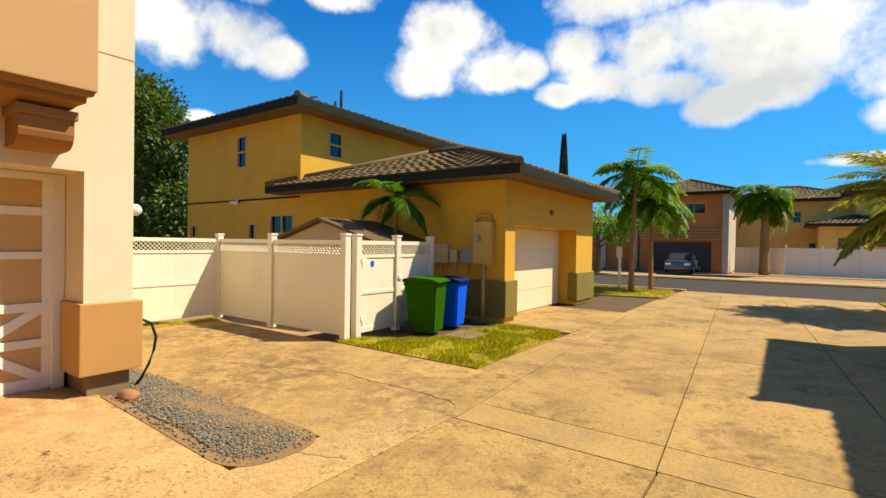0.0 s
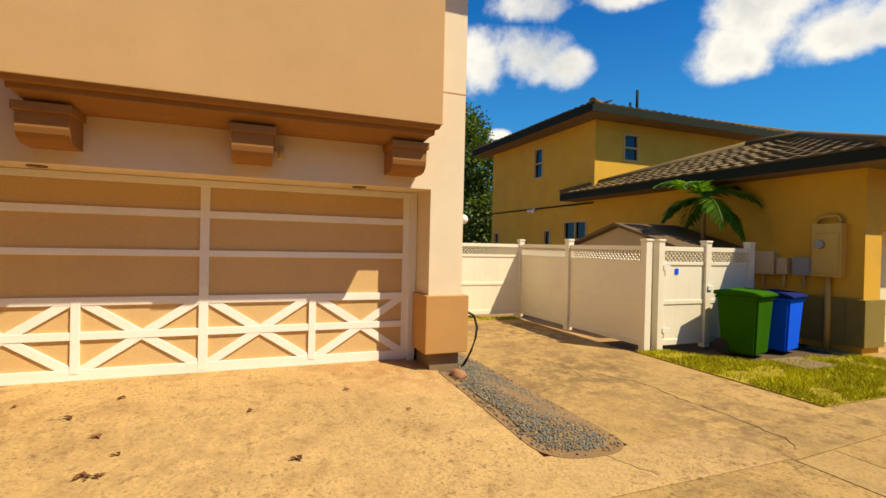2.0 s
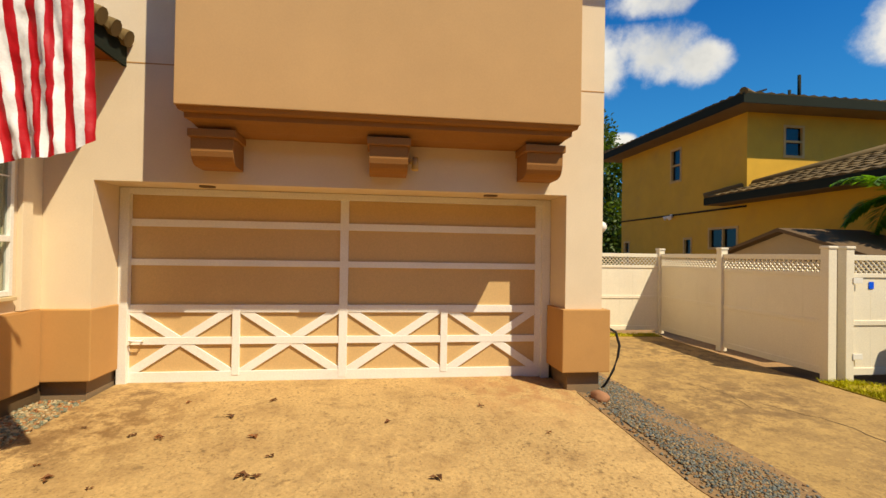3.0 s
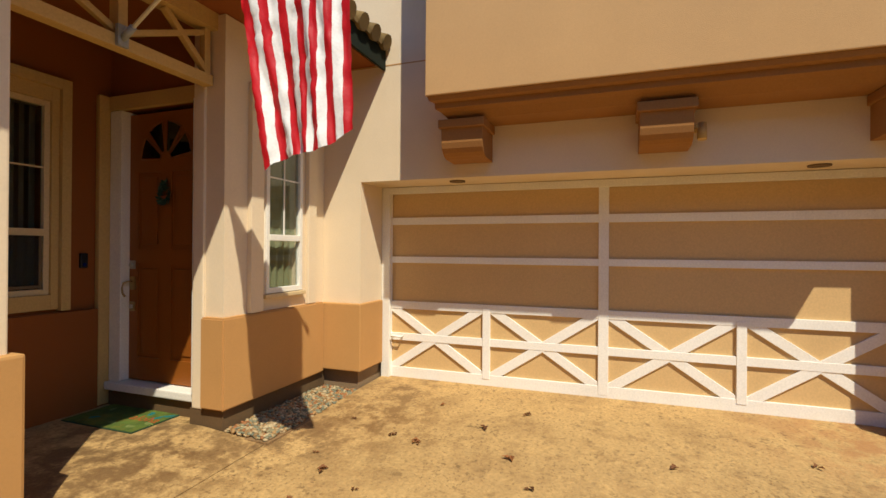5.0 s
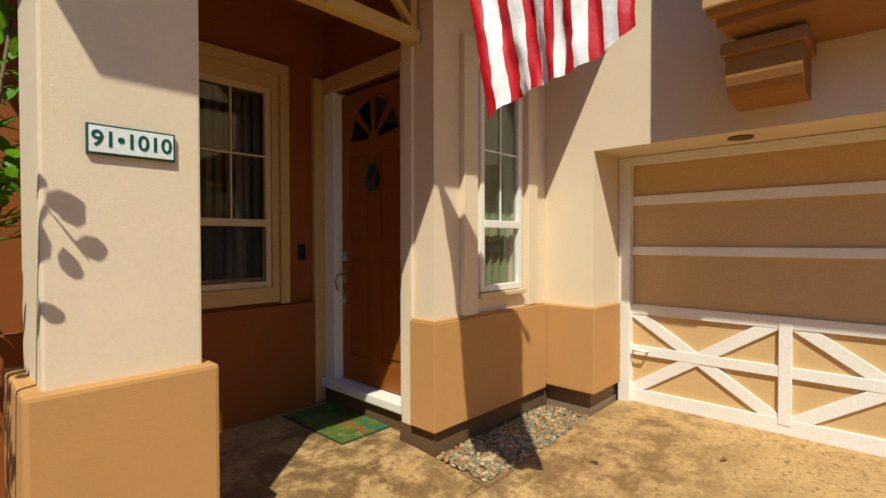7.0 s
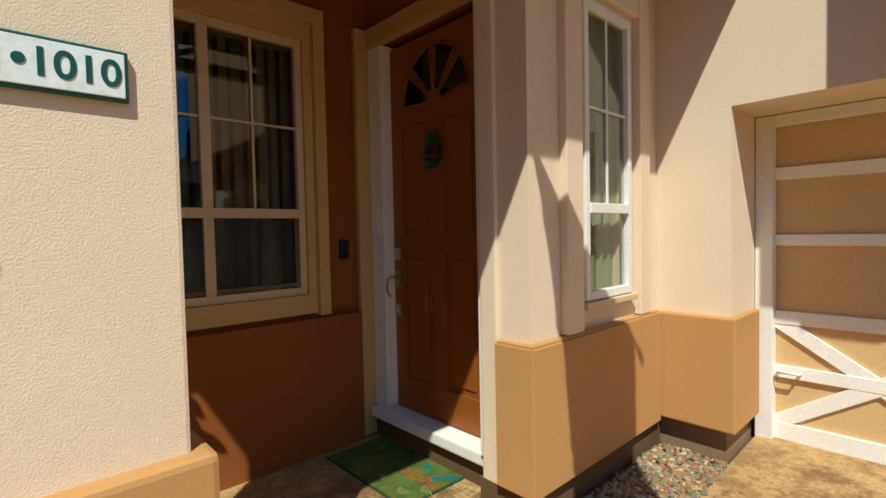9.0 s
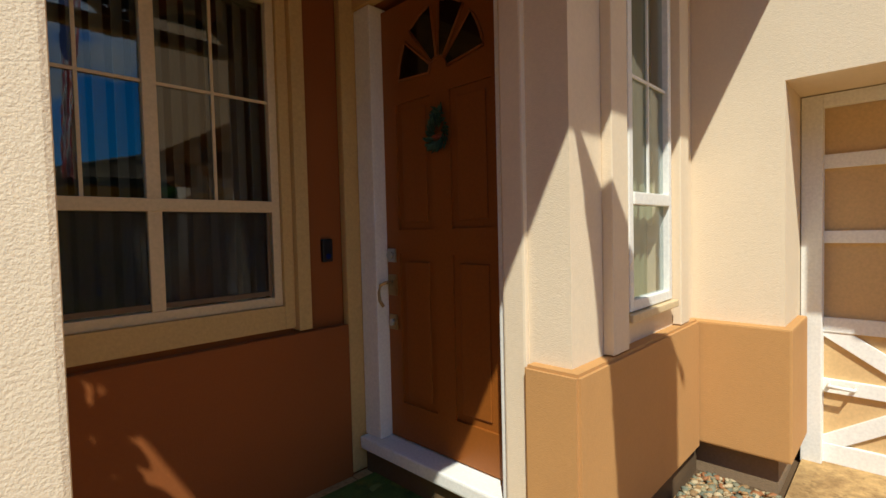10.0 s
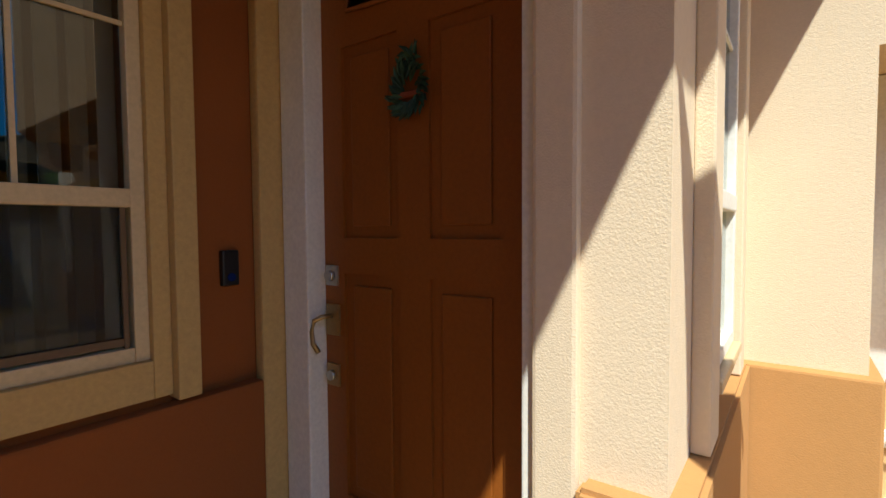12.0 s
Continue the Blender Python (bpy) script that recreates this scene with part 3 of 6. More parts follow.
structure("wall_base", bm, BASETAN, "caramel stucco base wrapping the pier")
bm = bmesh.new()
prism(bm, [(PX0, PN - 0.1), (PE - 0.18, PN - 0.1), (PE - 0.18, -3.445), (PE + 0.02, -3.445), (PE + 0.02, PN + 0.02), (PX0, PN + 0.02)], "z", -0.2, 0.22)
structure("footing", bm, FOOTDARK, "concrete footing under the pier, coloured dark for the shaded recess", "footing")
# raised bands either side of the window
bm = bmesh.new()
box(bm, -3.86, -3.70, PN, PN + 0.05, 0.995, 3.06, 0.006)
box(bm, -4.69, -4.55, PN, PN + 0.05, 0.995, 3.06, 0.006)
box(bm, -4.55, -3.86, PN, PN + 0.046, 2.90, 3.06, 0.006)
structure("window_surround", bm, CREAM, "raised cream stucco bands round the narrow window", "trim")


def sash_window(name, label, x0, x1, z0, z1, mid, y, lights, vinyl=FRAMEWHITE, screened=True):
    """A vinyl window in a wall across y: outer frame, rail at mid, panes, thin bars in the upper lights. lights: inner uprights."""
    w = thing(name, label, "window")
    w["kind"] = "structure"
    d = 0.05
    bm = bmesh.new()
    for a, b, c, e in ((x0, x0 + 0.045, z0, z1), (x1 - 0.045, x1, z0, z1), (x0 + 0.045, x1 - 0.045, z0, z0 + 0.05), (x0 + 0.045, x1 - 0.045, z1 - 0.05, z1)):
        box(bm, a, b, y - d, y, c, e, 0.005)
    box(bm, x0 + 0.045, x1 - 0.045, y - d, y + 0.006, mid - 0.03, mid + 0.03, 0.005)
    for u in lights:
        box(bm, u - 0.03, u + 0.03, y - d, y + 0.002, z0 + 0.05, z1 - 0.05, 0.005)
    part("window_frame", bm, vinyl, w)
    edges = [x0 + 0.045, *lights, x1 - 0.045]
    for a, b in zip(edges, edges[1:]):
        for c, e in ((z0 + 0.05, mid - 0.03), (mid + 0.03, z1 - 0.05)):
            p = part_box("pane", w, GLASS, a + 0.005, b - 0.005, y - 0.032, y - 0.028, c, e)
            p.visible_shadow = False
        bm = bmesh.new()
        m = (a + b) / 2
        box(bm, m - 0.007, m + 0.007, y - 0.026, y - 0.016, mid + 0.03, z1 - 0.05)
        h = (mid + 0.03 + z1 - 0.05) / 2
        box(bm, a, m - 0.007, y - 0.026, y - 0.016, h - 0.007, h + 0.007)
        box(bm, m + 0.007, b, y - 0.026, y - 0.016, h - 0.007, h + 0.007)
        part("muntin", bm, vinyl, w)
        if not screened:
            continue
        bm = bmesh.new()
        for q in ((a + 0.012, a + 0.028), (b - 0.028, b - 0.012)):
            box(bm, q[0], q[1], y - 0.022, y - 0.008, z0 + 0.05, mid - 0.03, 0.003)
        box(bm, a + 0.028, b - 0.028, y - 0.022, y - 0.008, z0 + 0.06, z0 + 0.085, 0.003)
        part("screen_frame", bm, EAVEUNDER, w, "dark frame of the insect screen")
        part_box("insect_screen", w, SCREEN, a + 0.02, b - 0.02, y - 0.0155, y - 0.0145, z0 + 0.06, mid - 0.03, label="dark insect screen")
    return w


win_s = sash_window("window_1", "narrow cream sash window with thin bars, closed", SW0, SW1, SZ0, SZ1, 1.68, PN + 0.03, [], WHITE, False)
part_box("window_sill", win_s, FRAMEWHITE, SW0 - 0.03, SW1 + 0.03, PN - 0.02, PN + 0.055, SZ0 - 0.045, SZ0 - 0.005, bevel=0.008)

# ---- porch ----
PB = -4.80     # back wall
bm = bmesh.new()
wall_with_holes(bm, "y", PB - 0.2, PB, -3.7, 2.2, -0.1, 3.6, [(-3.02, -1.83, 1.16, 2.84)])
structure("wall_porch", bm, PORCH, "rust-brown stucco porch wall in deep shade")
bm = bmesh.new()
box(bm, -3.41, 2.2, PB, PB + 0.066, -0.1, 1.0, 0.01)
structure("wall_base", bm, PORCH, "rust-brown stucco base of the porch wall")
bm = bmesh.new()
for x0, x1, z0, z1, dp in ((-3.08, -3.02, 1.03, 2.96, 0.035), (-1.83, -1.71, 1.03, 2.96, 0.035), (-3.02, -1.83, 2.84, 2.96, 0.035), (-3.02, -1.83, 1.03, 1.16, 0.035)):
    box(bm, x0, x1, PB, PB + dp, z0, z1, 0.005)
for x0, x1, z0, z1 in ((-3.16, -3.08, 1.015, 3.05), (-1.71, -1.60, 1.015, 3.05), (-3.08, -1.71, 2.96, 3.05)):
    box(bm, x0, x1, PB, PB + 0.075, z0, z1, 0.006)
structure("window_surround", bm, TRIM, "wide cream trim round the porch window", "trim")
win_b = sash_window("window_2", "cream double sash window with vertical blinds behind the glass", -3.02, -1.83, 1.16, 2.84, 1.70, PB + 0.01, [-2.41])
# door wall
DX0 = -3.56
bm = bmesh.new()
wall_with_holes(bm, "x", DX0 - 0.2, DX0, PB, -3.46, 0.0, 3.6, [(-4.62, -3.625, 0.0, 2.90)])
structure("wall_entry", bm, PORCH, "rust-brown stucco wall round the front door")
bm = bmesh.new()
box(bm, DX0 - 0.12, DX0 + 0.05, -4.735, -4.585, 0.302, 2.88, 0.008)
box(bm, DX0 - 0.12, DX0 + 0.12, -3.622, -3.58, 0.302, 2.88, 0.006)
structure("door_jamb", bm, WHITE, "white painted jambs of the front door", "trim")
bm = bmesh.new()
box(bm, DX0, -3.412, -4.797, -4.74, 0.08, 3.02, 0.012)
box(bm, DX0 + 0.002, DX0 + 0.06, -4.735, -3.60, 2.885, 3.02, 0.006)
structure("door_casing", bm, TRIM, "cream casing round the front door", "trim")
bm = bmesh.new()
box(bm, DX0, PE + 0.025, -3.577, -3.459, 0.2, 3.42, 0.012)
structure("pier_return", bm, CREAM, "cream stucco return beside the door", "trim")
bm = bmesh.new()
box(bm, DX0 - 0.12, DX0 + 0.10, -4.73, -3.606, 0.225, 0.30, 0.012)
structure("threshold", bm, WHITE, "worn white painted threshold step of the front door", "threshold")
bm = bmesh.new()
box(bm, DX0 - 0.12, DX0 + 0.05, -4.73, -3.61, 0.03, 0.225)
box(bm, DX0, PE + 0.018, -3.60, -3.448, 0.03, 0.199)
structure("footing", bm, FOOTDARK, "dark concrete footing under the door step", "footing")
fd = thing("front_door", "brown six-panel front door with a fan light, closed, mostly in shade", "door", at=(DX0 - 0.04, -4.117, 0.31))
DWH = 0.467
panels = [(-0.355, -0.07, 1.25, 1.98), (0.07, 0.355, 1.25, 1.98), (-0.355, -0.07, 0.22, 1.11), (0.07, 0.355, 0.22, 1.11)]
bm = bmesh.new()
for y0, y1, z0, z1 in ((-DWH, -0.355, 0, 2.54), (0.355, DWH, 0, 2.54), (-0.07, 0.07, 0, 2.06), (-0.355, -0.07, 0, 0.22), (0.07, 0.355, 0, 0.22), (-0.355, -0.07, 1.11, 1.25), (0.07, 0.355, 1.11, 1.25), (-0.355, -0.07, 1.98, 2.06), (0.07, 0.355, 1.98, 2.06), (-0.355, 0.355, 2.06, 2.54)):
    box(bm, -0.045, 0.0, y0, y1, z0, z1)
part("leaf", bm, FRONTDOOR, fd)
for y0, y1, z0, z1 in panels:
    bm = bmesh.new()
    box(bm, -0.04, -0.014, y0, y1, z0, z1)
    box(bm, -0.014, -0.004, y0 + 0.045, y1 - 0.045, z0 + 0.045, z1 - 0.045, 0.006)
    part("panel", bm, FRONTDOOR, fd)
for k in range(4):
    a0, a1 = math.pi * (0.03 + k * 0.25 + 0.015), math.pi * (0.03 + (k + 1) * 0.25 - 0.045)
    r0, r1 = 0.07, 0.315
    pts = [(r0 * math.cos(a0), r0 * math.sin(a0) * 1.15)] + [(r1 * math.cos(a0 + (a1 - a0) * q / 6), r1 * math.sin(a0 + (a1 - a0) * q / 6) * 1.15) for q in range(7)] + [(r0 * math.cos(a1), r0 * math.sin(a1) * 1.15)]
    bm = bmesh.new()
    prism(bm, [(u, v + 2.09) for u, v in pts], "x", 0.001, 0.006)
    part("fan_light_pane", bm, DARKGLASS, fd, "dark glass of the fan light")
    bm = bmesh.new()
    loop = [(0.006, u, v + 2.09) for u, v in pts]
    tube(bm, loop + [loop[0]], 0.008, 6)
    part("fan_light_bead", bm, FRONTDOOR, fd)
# porch ceiling, roof, column
bm = bmesh.new()
box(bm, -3.7, -0.85, PB, -2.62, 3.56, 3.64)
box(bm, -4.9, -3.7, PN + 0.0, -2.62, 3.56, 3.64)
structure("ceiling", bm, PORCH, "rust-brown porch ceiling in shade", "ceiling")
CXW, CXE, CN, CS = -1.84, -1.29, -3.14, -3.62
bm = bmesh.new()
box(bm, CXW, CXE, CS, CN, 0.98, 3.56, 0.012)
structure("porch_column", bm, CREAM, "square cream stucco porch column with the house number", "column")
bm = bmesh.new()
box(bm, CXW - 0.05, CXE + 0.06, CS - 0.06, CN + 0.06, 0.0, 1.01, 0.018)
structure("column_base", bm, BASETAN, "caramel stucco base of the porch column", "column")
EAVE_Y, EAVE_Z = -2.50, 3.50
EXE = -0.75
tilt = math.tan(radians(20))
bm = bmesh.new()
box(bm, -4.9, EXE, EAVE_Y - 0.03, EAVE_Y, EAVE_Z, EAVE_Z + 0.22)
box(bm, EXE - 0.03, EXE, -7.5, EAVE_Y - 0.03, EAVE_Z, EAVE_Z + 0.22)
structure("fascia", bm, NBFASCIA, "dark green fascia board of the porch roof", "fascia")
bm = bmesh.new()
run = 2.0
za, zb = EAVE_Z + 0.22, EAVE_Z + 0.22 + run * tilt
ring = [(EXE + 0.03, EAVE_Y + 0.04, za), (-4.9, EAVE_Y + 0.04, za), (-4.9, EAVE_Y - run, zb), (EXE - run, EAVE_Y - run, zb), (EXE - run, -7.5, zb), (EXE + 0.03, -7.5, za)]
hi = [bm.verts.new((x, y, z + 0.05)) for x, y, z in ring]
lo = [bm.verts.new((x, y, z - 0.01)) for x, y, z in ring]
for q in ((0, 1, 2, 3), (0, 3, 4, 5)):
    bm.faces.new([hi[k] for k in q])
    bm.faces.new([lo[k] for k in q])
for k in range(6):
    bm.faces.new((hi[k], hi[(k + 1) % 6], lo[(k + 1) % 6], lo[k]))
structure("porch_roof", bm, ROOFTILE, "brown hipped tile roof over the porch", "roof")
tr_ = thing("eave_tiles", "row of rounded brown roof tiles along the porch eave", "roof tile")
tr_["kind"] = "structure"
for k in range(17):
    x = -4.8 + k * 0.245
    bm = bmesh.new()
    tube(bm, [(x, EAVE_Y + 0.07, za + 0.03), (x, EAVE_Y - 0.35, za + 0.03 + 0.42 * tilt)], [0.085, 0.075], 10)
    part("roof_tile", bm, ROOFTILE, tr_)
bm = bmesh.new()
box(bm, -4.9, 2.2, -9.0, PB - 0.001, 3.61, 3.66)
structure("ceiling_room", bm, PORCH, "plain ceiling closing the rooms", "ceiling")
bm = bmesh.new()
box(bm, PX0 + 0.003, CXE - 0.1, -3.50, -3.34, 3.42, 3.56)
structure("porch_beam", bm, TRIM, "cream beam over the porch opening", "beam")
tr = thing("porch_truss", "cream painted timber truss across the porch opening", "truss", at=(0, -3.42, 0))


def truss_bar(name, a, b, w=0.075, d=0.06):
    bm = bmesh.new()
    bar(bm, (a[0], 0, a[1]), (b[0], 0, b[1]), d, w, up=(0, 1, 0), bevel=0.006)
    part(name, bm, TRIM, tr)


TX0, TX1, THUB = PE + 0.02, CXW, -2.62
truss_bar("bottom_chord", (TX0, 2.99), (TX1, 2.99), 0.10, 0.09)
truss_bar("king_post", (THUB, 3.04), (THUB, 3.42), 0.09, 0.07)
for x0 in (TX0 + 0.02, TX1 - 0.02):
    truss_bar("brace", (x0, 3.05), (THUB + (0.35 if x0 > THUB else -0.35), 3.42), 0.05, 0.05)
    truss_bar("brace", (THUB, 3.06), (x0, 3.40), 0.045, 0.045)
truss_bar("end_post", (TX0 + 0.04, 3.04), (TX0 + 0.04, 3.42), 0.06, 0.06)
truss_bar("end_post", (TX1 - 0.04, 3.04), (TX1 - 0.04, 3.42), 0.06, 0.06)

# ---- rest of the own house: storey above and roof ----
bm = bmesh.new()
box(bm, -14, -5.7, -9.0, -8.8, 0, 5.75)
box(bm, -14, -13.8, -9.0, 2.6, 0, 5.75)
box(bm, -5.7, -5.5, -9.0, -3.46, 3.0, 5.75)
box(bm, -3.76, -3.56, -9.0, -5.0, 0, 3.6)
structure("wall_rear", bm, CREAM, "plain cream walls closing the house")
def hip_roof(name, x0, x1, y0, y1, z, pitch, over, label, fascia=0.2):
    """Hip roof with boarded eaves, fascias and overlapping courses of tiles."""
    r = thing(name, label, "roof")
    r["kind"] = "structure"
    X0, X1, Y0, Y1 = x0 - over, x1 + over, y0 - over, y1 + over
    t = math.tan(radians(pitch))
    half = min(X1 - X0, Y1 - Y0) / 2
    top = z + half * t
    if X1 - X0 > Y1 - Y0:
        ra, rb = Vector((X0 + half, (Y0 + Y1) / 2, top)), Vector((X1 - half, (Y0 + Y1) / 2, top))
    else:
        ra, rb = Vector(((X0 + X1) / 2, Y0 + half, top)), Vector(((X0 + X1) / 2, Y1 - half, top))
    bm = bmesh.new()
    box(bm, X0, X1, Y0, Y1, z - fascia, z - fascia + 0.02)
    part("soffit", bm, EAVEUNDER, r)
    bm = bmesh.new()
    for a, b in (((X0, Y0), (X1, Y0)), ((X1, Y0), (X1, Y1)), ((X1, Y1), (X0, Y1)), ((X0, Y1), (X0, Y0))):
        bar(bm, (*a, z - fascia / 2 + 0.01), (*b, z - fascia / 2 + 0.01), 0.03, fascia)
    part("fascia", bm, NBFASCIA, r)
    bm = bmesh.new()
    cs = [Vector((X0, Y0, z)), Vector((X1, Y0, z)), Vector((X1, Y1, z)), Vector((X0, Y1, z))]
    wide = X1 - X0 > Y1 - Y0
    sides = [(cs[0], cs[1], ra, rb) if wide else (cs[0], cs[1], ra, ra), (cs[1], cs[2], rb, rb) if wide else (cs[1], cs[2], ra, rb),
             (cs[2], cs[3], rb, ra) if wide else (cs[2], cs[3], rb, rb), (cs[3], cs[0], ra, ra) if wide else (cs[3], cs[0], rb, ra)]
    course, tilew = 0.36, 0.30
    for a, b, ta, tb in sides:
        slope = (half * half + (half * t) ** 2) ** 0.5
        n = max(2, int(slope / course))
        nrm = (b - a).cross(ta - a).normalized()
        for k in range(n):
            p0, p1 = a.lerp(ta, k / n), b.lerp(tb, k / n)
            q0, q1 = a.lerp(ta, min(1, (k + 1.12) / n)), b.lerp(tb, min(1, (k + 1.12) / n))
            m = max(1, int((p1 - p0).length / tilew))
            for j in range(m):
                u0, u1 = p0.lerp(p1, j / m), p0.lerp(p1, (j + 1) / m)
                w0, w1 = q0.lerp(q1, j / m), q0.lerp(q1, (j + 1) / m)
                mu, mw = (u0 + u1) / 2, (w0 + w1) / 2
                up = nrm * 0.035
                hump = nrm * 0.035
                v = [bm.verts.new(c) for c in (u0 + up, mu + up + hump, u1 + up, w1, mw + hump * 0.8, w0, u0, u1)]
                bm.faces.new((v[0], v[1], v[4], v[5]))
                bm.faces.new((v[1], v[2], v[3], v[4]))
                bm.faces.new((v[6], v[7], v[2], v[1], v[0]))
    tiles = part("tiles", bm, ROOFTILE, r, "overlapping brown roof tiles")
    tiles["kind"] = "stuff"
    bm = bmesh.new()
    for a, b in ((cs[0], ra), (cs[3], ra if wide else rb), (cs[1], rb if wide else ra), (cs[2], rb), (ra, rb)):
        if (b - a).length > 0.1:
            tube(bm, [a + Vector((0, 0, 0.06)), b + Vector((0, 0, 0.06))], 0.10, 8)
    part("ridge_tile", bm, ROOFTILE, r)
    return r


hip_roof("house_roof", -14.0, -4.9, -9.0, 2.76, 5.78, 20, 0.55, "brown tiled roof over the house")

# ---- neighbour's house ----
NG, NX, NS, NW2, NX2, NZ = -0.1, -4.20, 9.95, -18.0, -11.27, 3.20
nbh = thing("neighbour_house", "two-storey ochre stucco house with brown tile roof and garage", "house")
bm = bmesh.new()
wall_with_holes(bm, "y", NS, NS + 0.2, NW2, NX2, NG, 5.65, [(-13.95, -13.55, 1.2, 2.23), (-14.68, -14.12, 4.13, 5.23), (-12.76, -11.58, 1.88, 2.49), (-17.75, -17.35, 1.3, 2.2)])
part("wall", bm, NBWALL, nbh)
bm = bmesh.new()
wall_with_holes(bm, "y", NS, NS + 0.2, NX2, NX, NG, NZ, [])
part("wall", bm, NBWALL, nbh)
bm = bmesh.new()
wall_with_holes(bm, "x", NX - 0.55, NX, NS + 0.2, 15.65, NG, NZ, [(10.42, 14.4, NG, 2.10)])
part("wall", bm, NBWALL, nbh)
bm = bmesh.new()
wall_with_holes(bm, "x", NX2 - 0.2, NX2, NS + 0.2, 17.5, NZ - 0.6, 5.65, [(11.05, 11.65, 4.4, 5.25)])
part("wall", bm, NBWALL, nbh)
bm = bmesh.new()
box(bm, NW2, NW2 + 0.2, NS + 0.2, 17.3, NG, 5.65)
part("wall", bm, NBWALL, nbh)
part_box("wall", nbh, NBWALL, NW2, NX2, 17.3, 17.5, NG, 5.65)
part_box("wall", nbh, NBWALL, NX2 + 0.003, NX, 15.65, 15.85, NG, 3.2)
for y0, y1 in ((NS - 0.06, 10.47), (14.35, 15.91)):
    part_box("base", nbh, NBBASE, NX - 0.23, NX + 0.06, y0, y1, 0.02, 0.84, bevel=0.01, label="olive stucco base of the pier")
bm = bmesh.new()
box(bm, NX2, NX - 0.23, NS - 0.05, NS, 0.02, 0.84)
part("base", bm, NBBASE, nbh)
bm = bmesh.new()
box(bm, NW2, NX2, NS - 0.03, NS, 3.0, 3.05)
part("belt_course", bm, NBFASCIA, nbh)
ndoor = part_box("garage_door", nbh, CREAMDOOR, NX - 0.60, NX - 0.555, 10.3, 14.5, NG, 2.2, label="cream sectional garage door, lower half in sun")
for k in range(4):
    part_box("door_section", ndoor, CREAMDOOR, NX - 0.555, NX - 0.535, 10.43, 14.39, NG + 0.02 + k * 0.54, NG + 0.55 + k * 0.54, bevel=0.006)


def small_window(parent, axis, at, u0, u1, z0, z1, bars=1, rail=True):
    fw = 0.045
    def bx(bm, a, b, c, d, deep0, deep1):
        if axis == "y":
            box(bm, a, b, at + deep0, at + deep1, c, d)
        else:
            box(bm, at - deep1, at - deep0, a, b, c, d)
    bm = bmesh.new()
    for a, b, c, d in ((u0 - 0.02, u0 + fw, z0 - 0.02, z1 + 0.02), (u1 - fw, u1 + 0.02, z0 - 0.02, z1 + 0.02), (u0 + fw, u1 - fw, z0 - 0.02, z0 + fw), (u0 + fw, u1 - fw, z1 - fw, z1 + 0.02)):
        bx(bm, a, b, c, d, -0.02, 0.06)
    if rail:
        bx(bm, u0 + fw, u1 - fw, (z0 + z1) / 2 - 0.025, (z0 + z1) / 2 + 0.025, -0.01, 0.05)
    else:
        m = (u0 + u1) / 2
        bx(bm, m - 0.025, m + 0.025, z0 + fw, z1 - fw, -0.01, 0.05)
    w = part("window", bm, TRIM, parent, "cream framed window with dark glass")
    bm = bmesh.new()
    bx(bm, u0 + fw, u1 - fw, z0 + fw, z1 - fw, 0.055, 0.065)
    part("pane", bm, DARKGLASS, w)
    bm = bmesh.new()
    bx(bm, u0 - 0.02, u1 + 0.02, z0 - 0.02, z1 + 0.02, 0.13, 0.15)
    part("blind", bm, EAVEUNDER, w)


small_window(nbh, "y", NS, -13.95, -13.55, 1.2, 2.23)
small_window(nbh, "y", NS, -14.68, -14.12, 4.13, 5.23)
small_window(nbh, "y", NS, -12.76, -11.58, 1.88, 2.49, rail=False)
small_window(nbh, "y", NS, -17.75, -17.35, 1.3, 2.2)
small_window(nbh, "x", NX2, 11.05, 11.65, 4.4, 5.25)
hip_roof("neighbour_garage_roof", NX2 - 0.25, NX, NS, 15.85, 3.30, 18.8, 0.62, "brown tiled hip roof over the neighbour's garage")
hip_roof("neighbour_upper_roof", NW2, NX2, NS, 17.5, 5.81, 18, 0.68, "brown tiled hip roof over the neighbour's upper storey", 0.24)

# ---- white vinyl fence ----
FX0, FX1, FY, FT = -9.6, -5.51, 6.43, 1.68


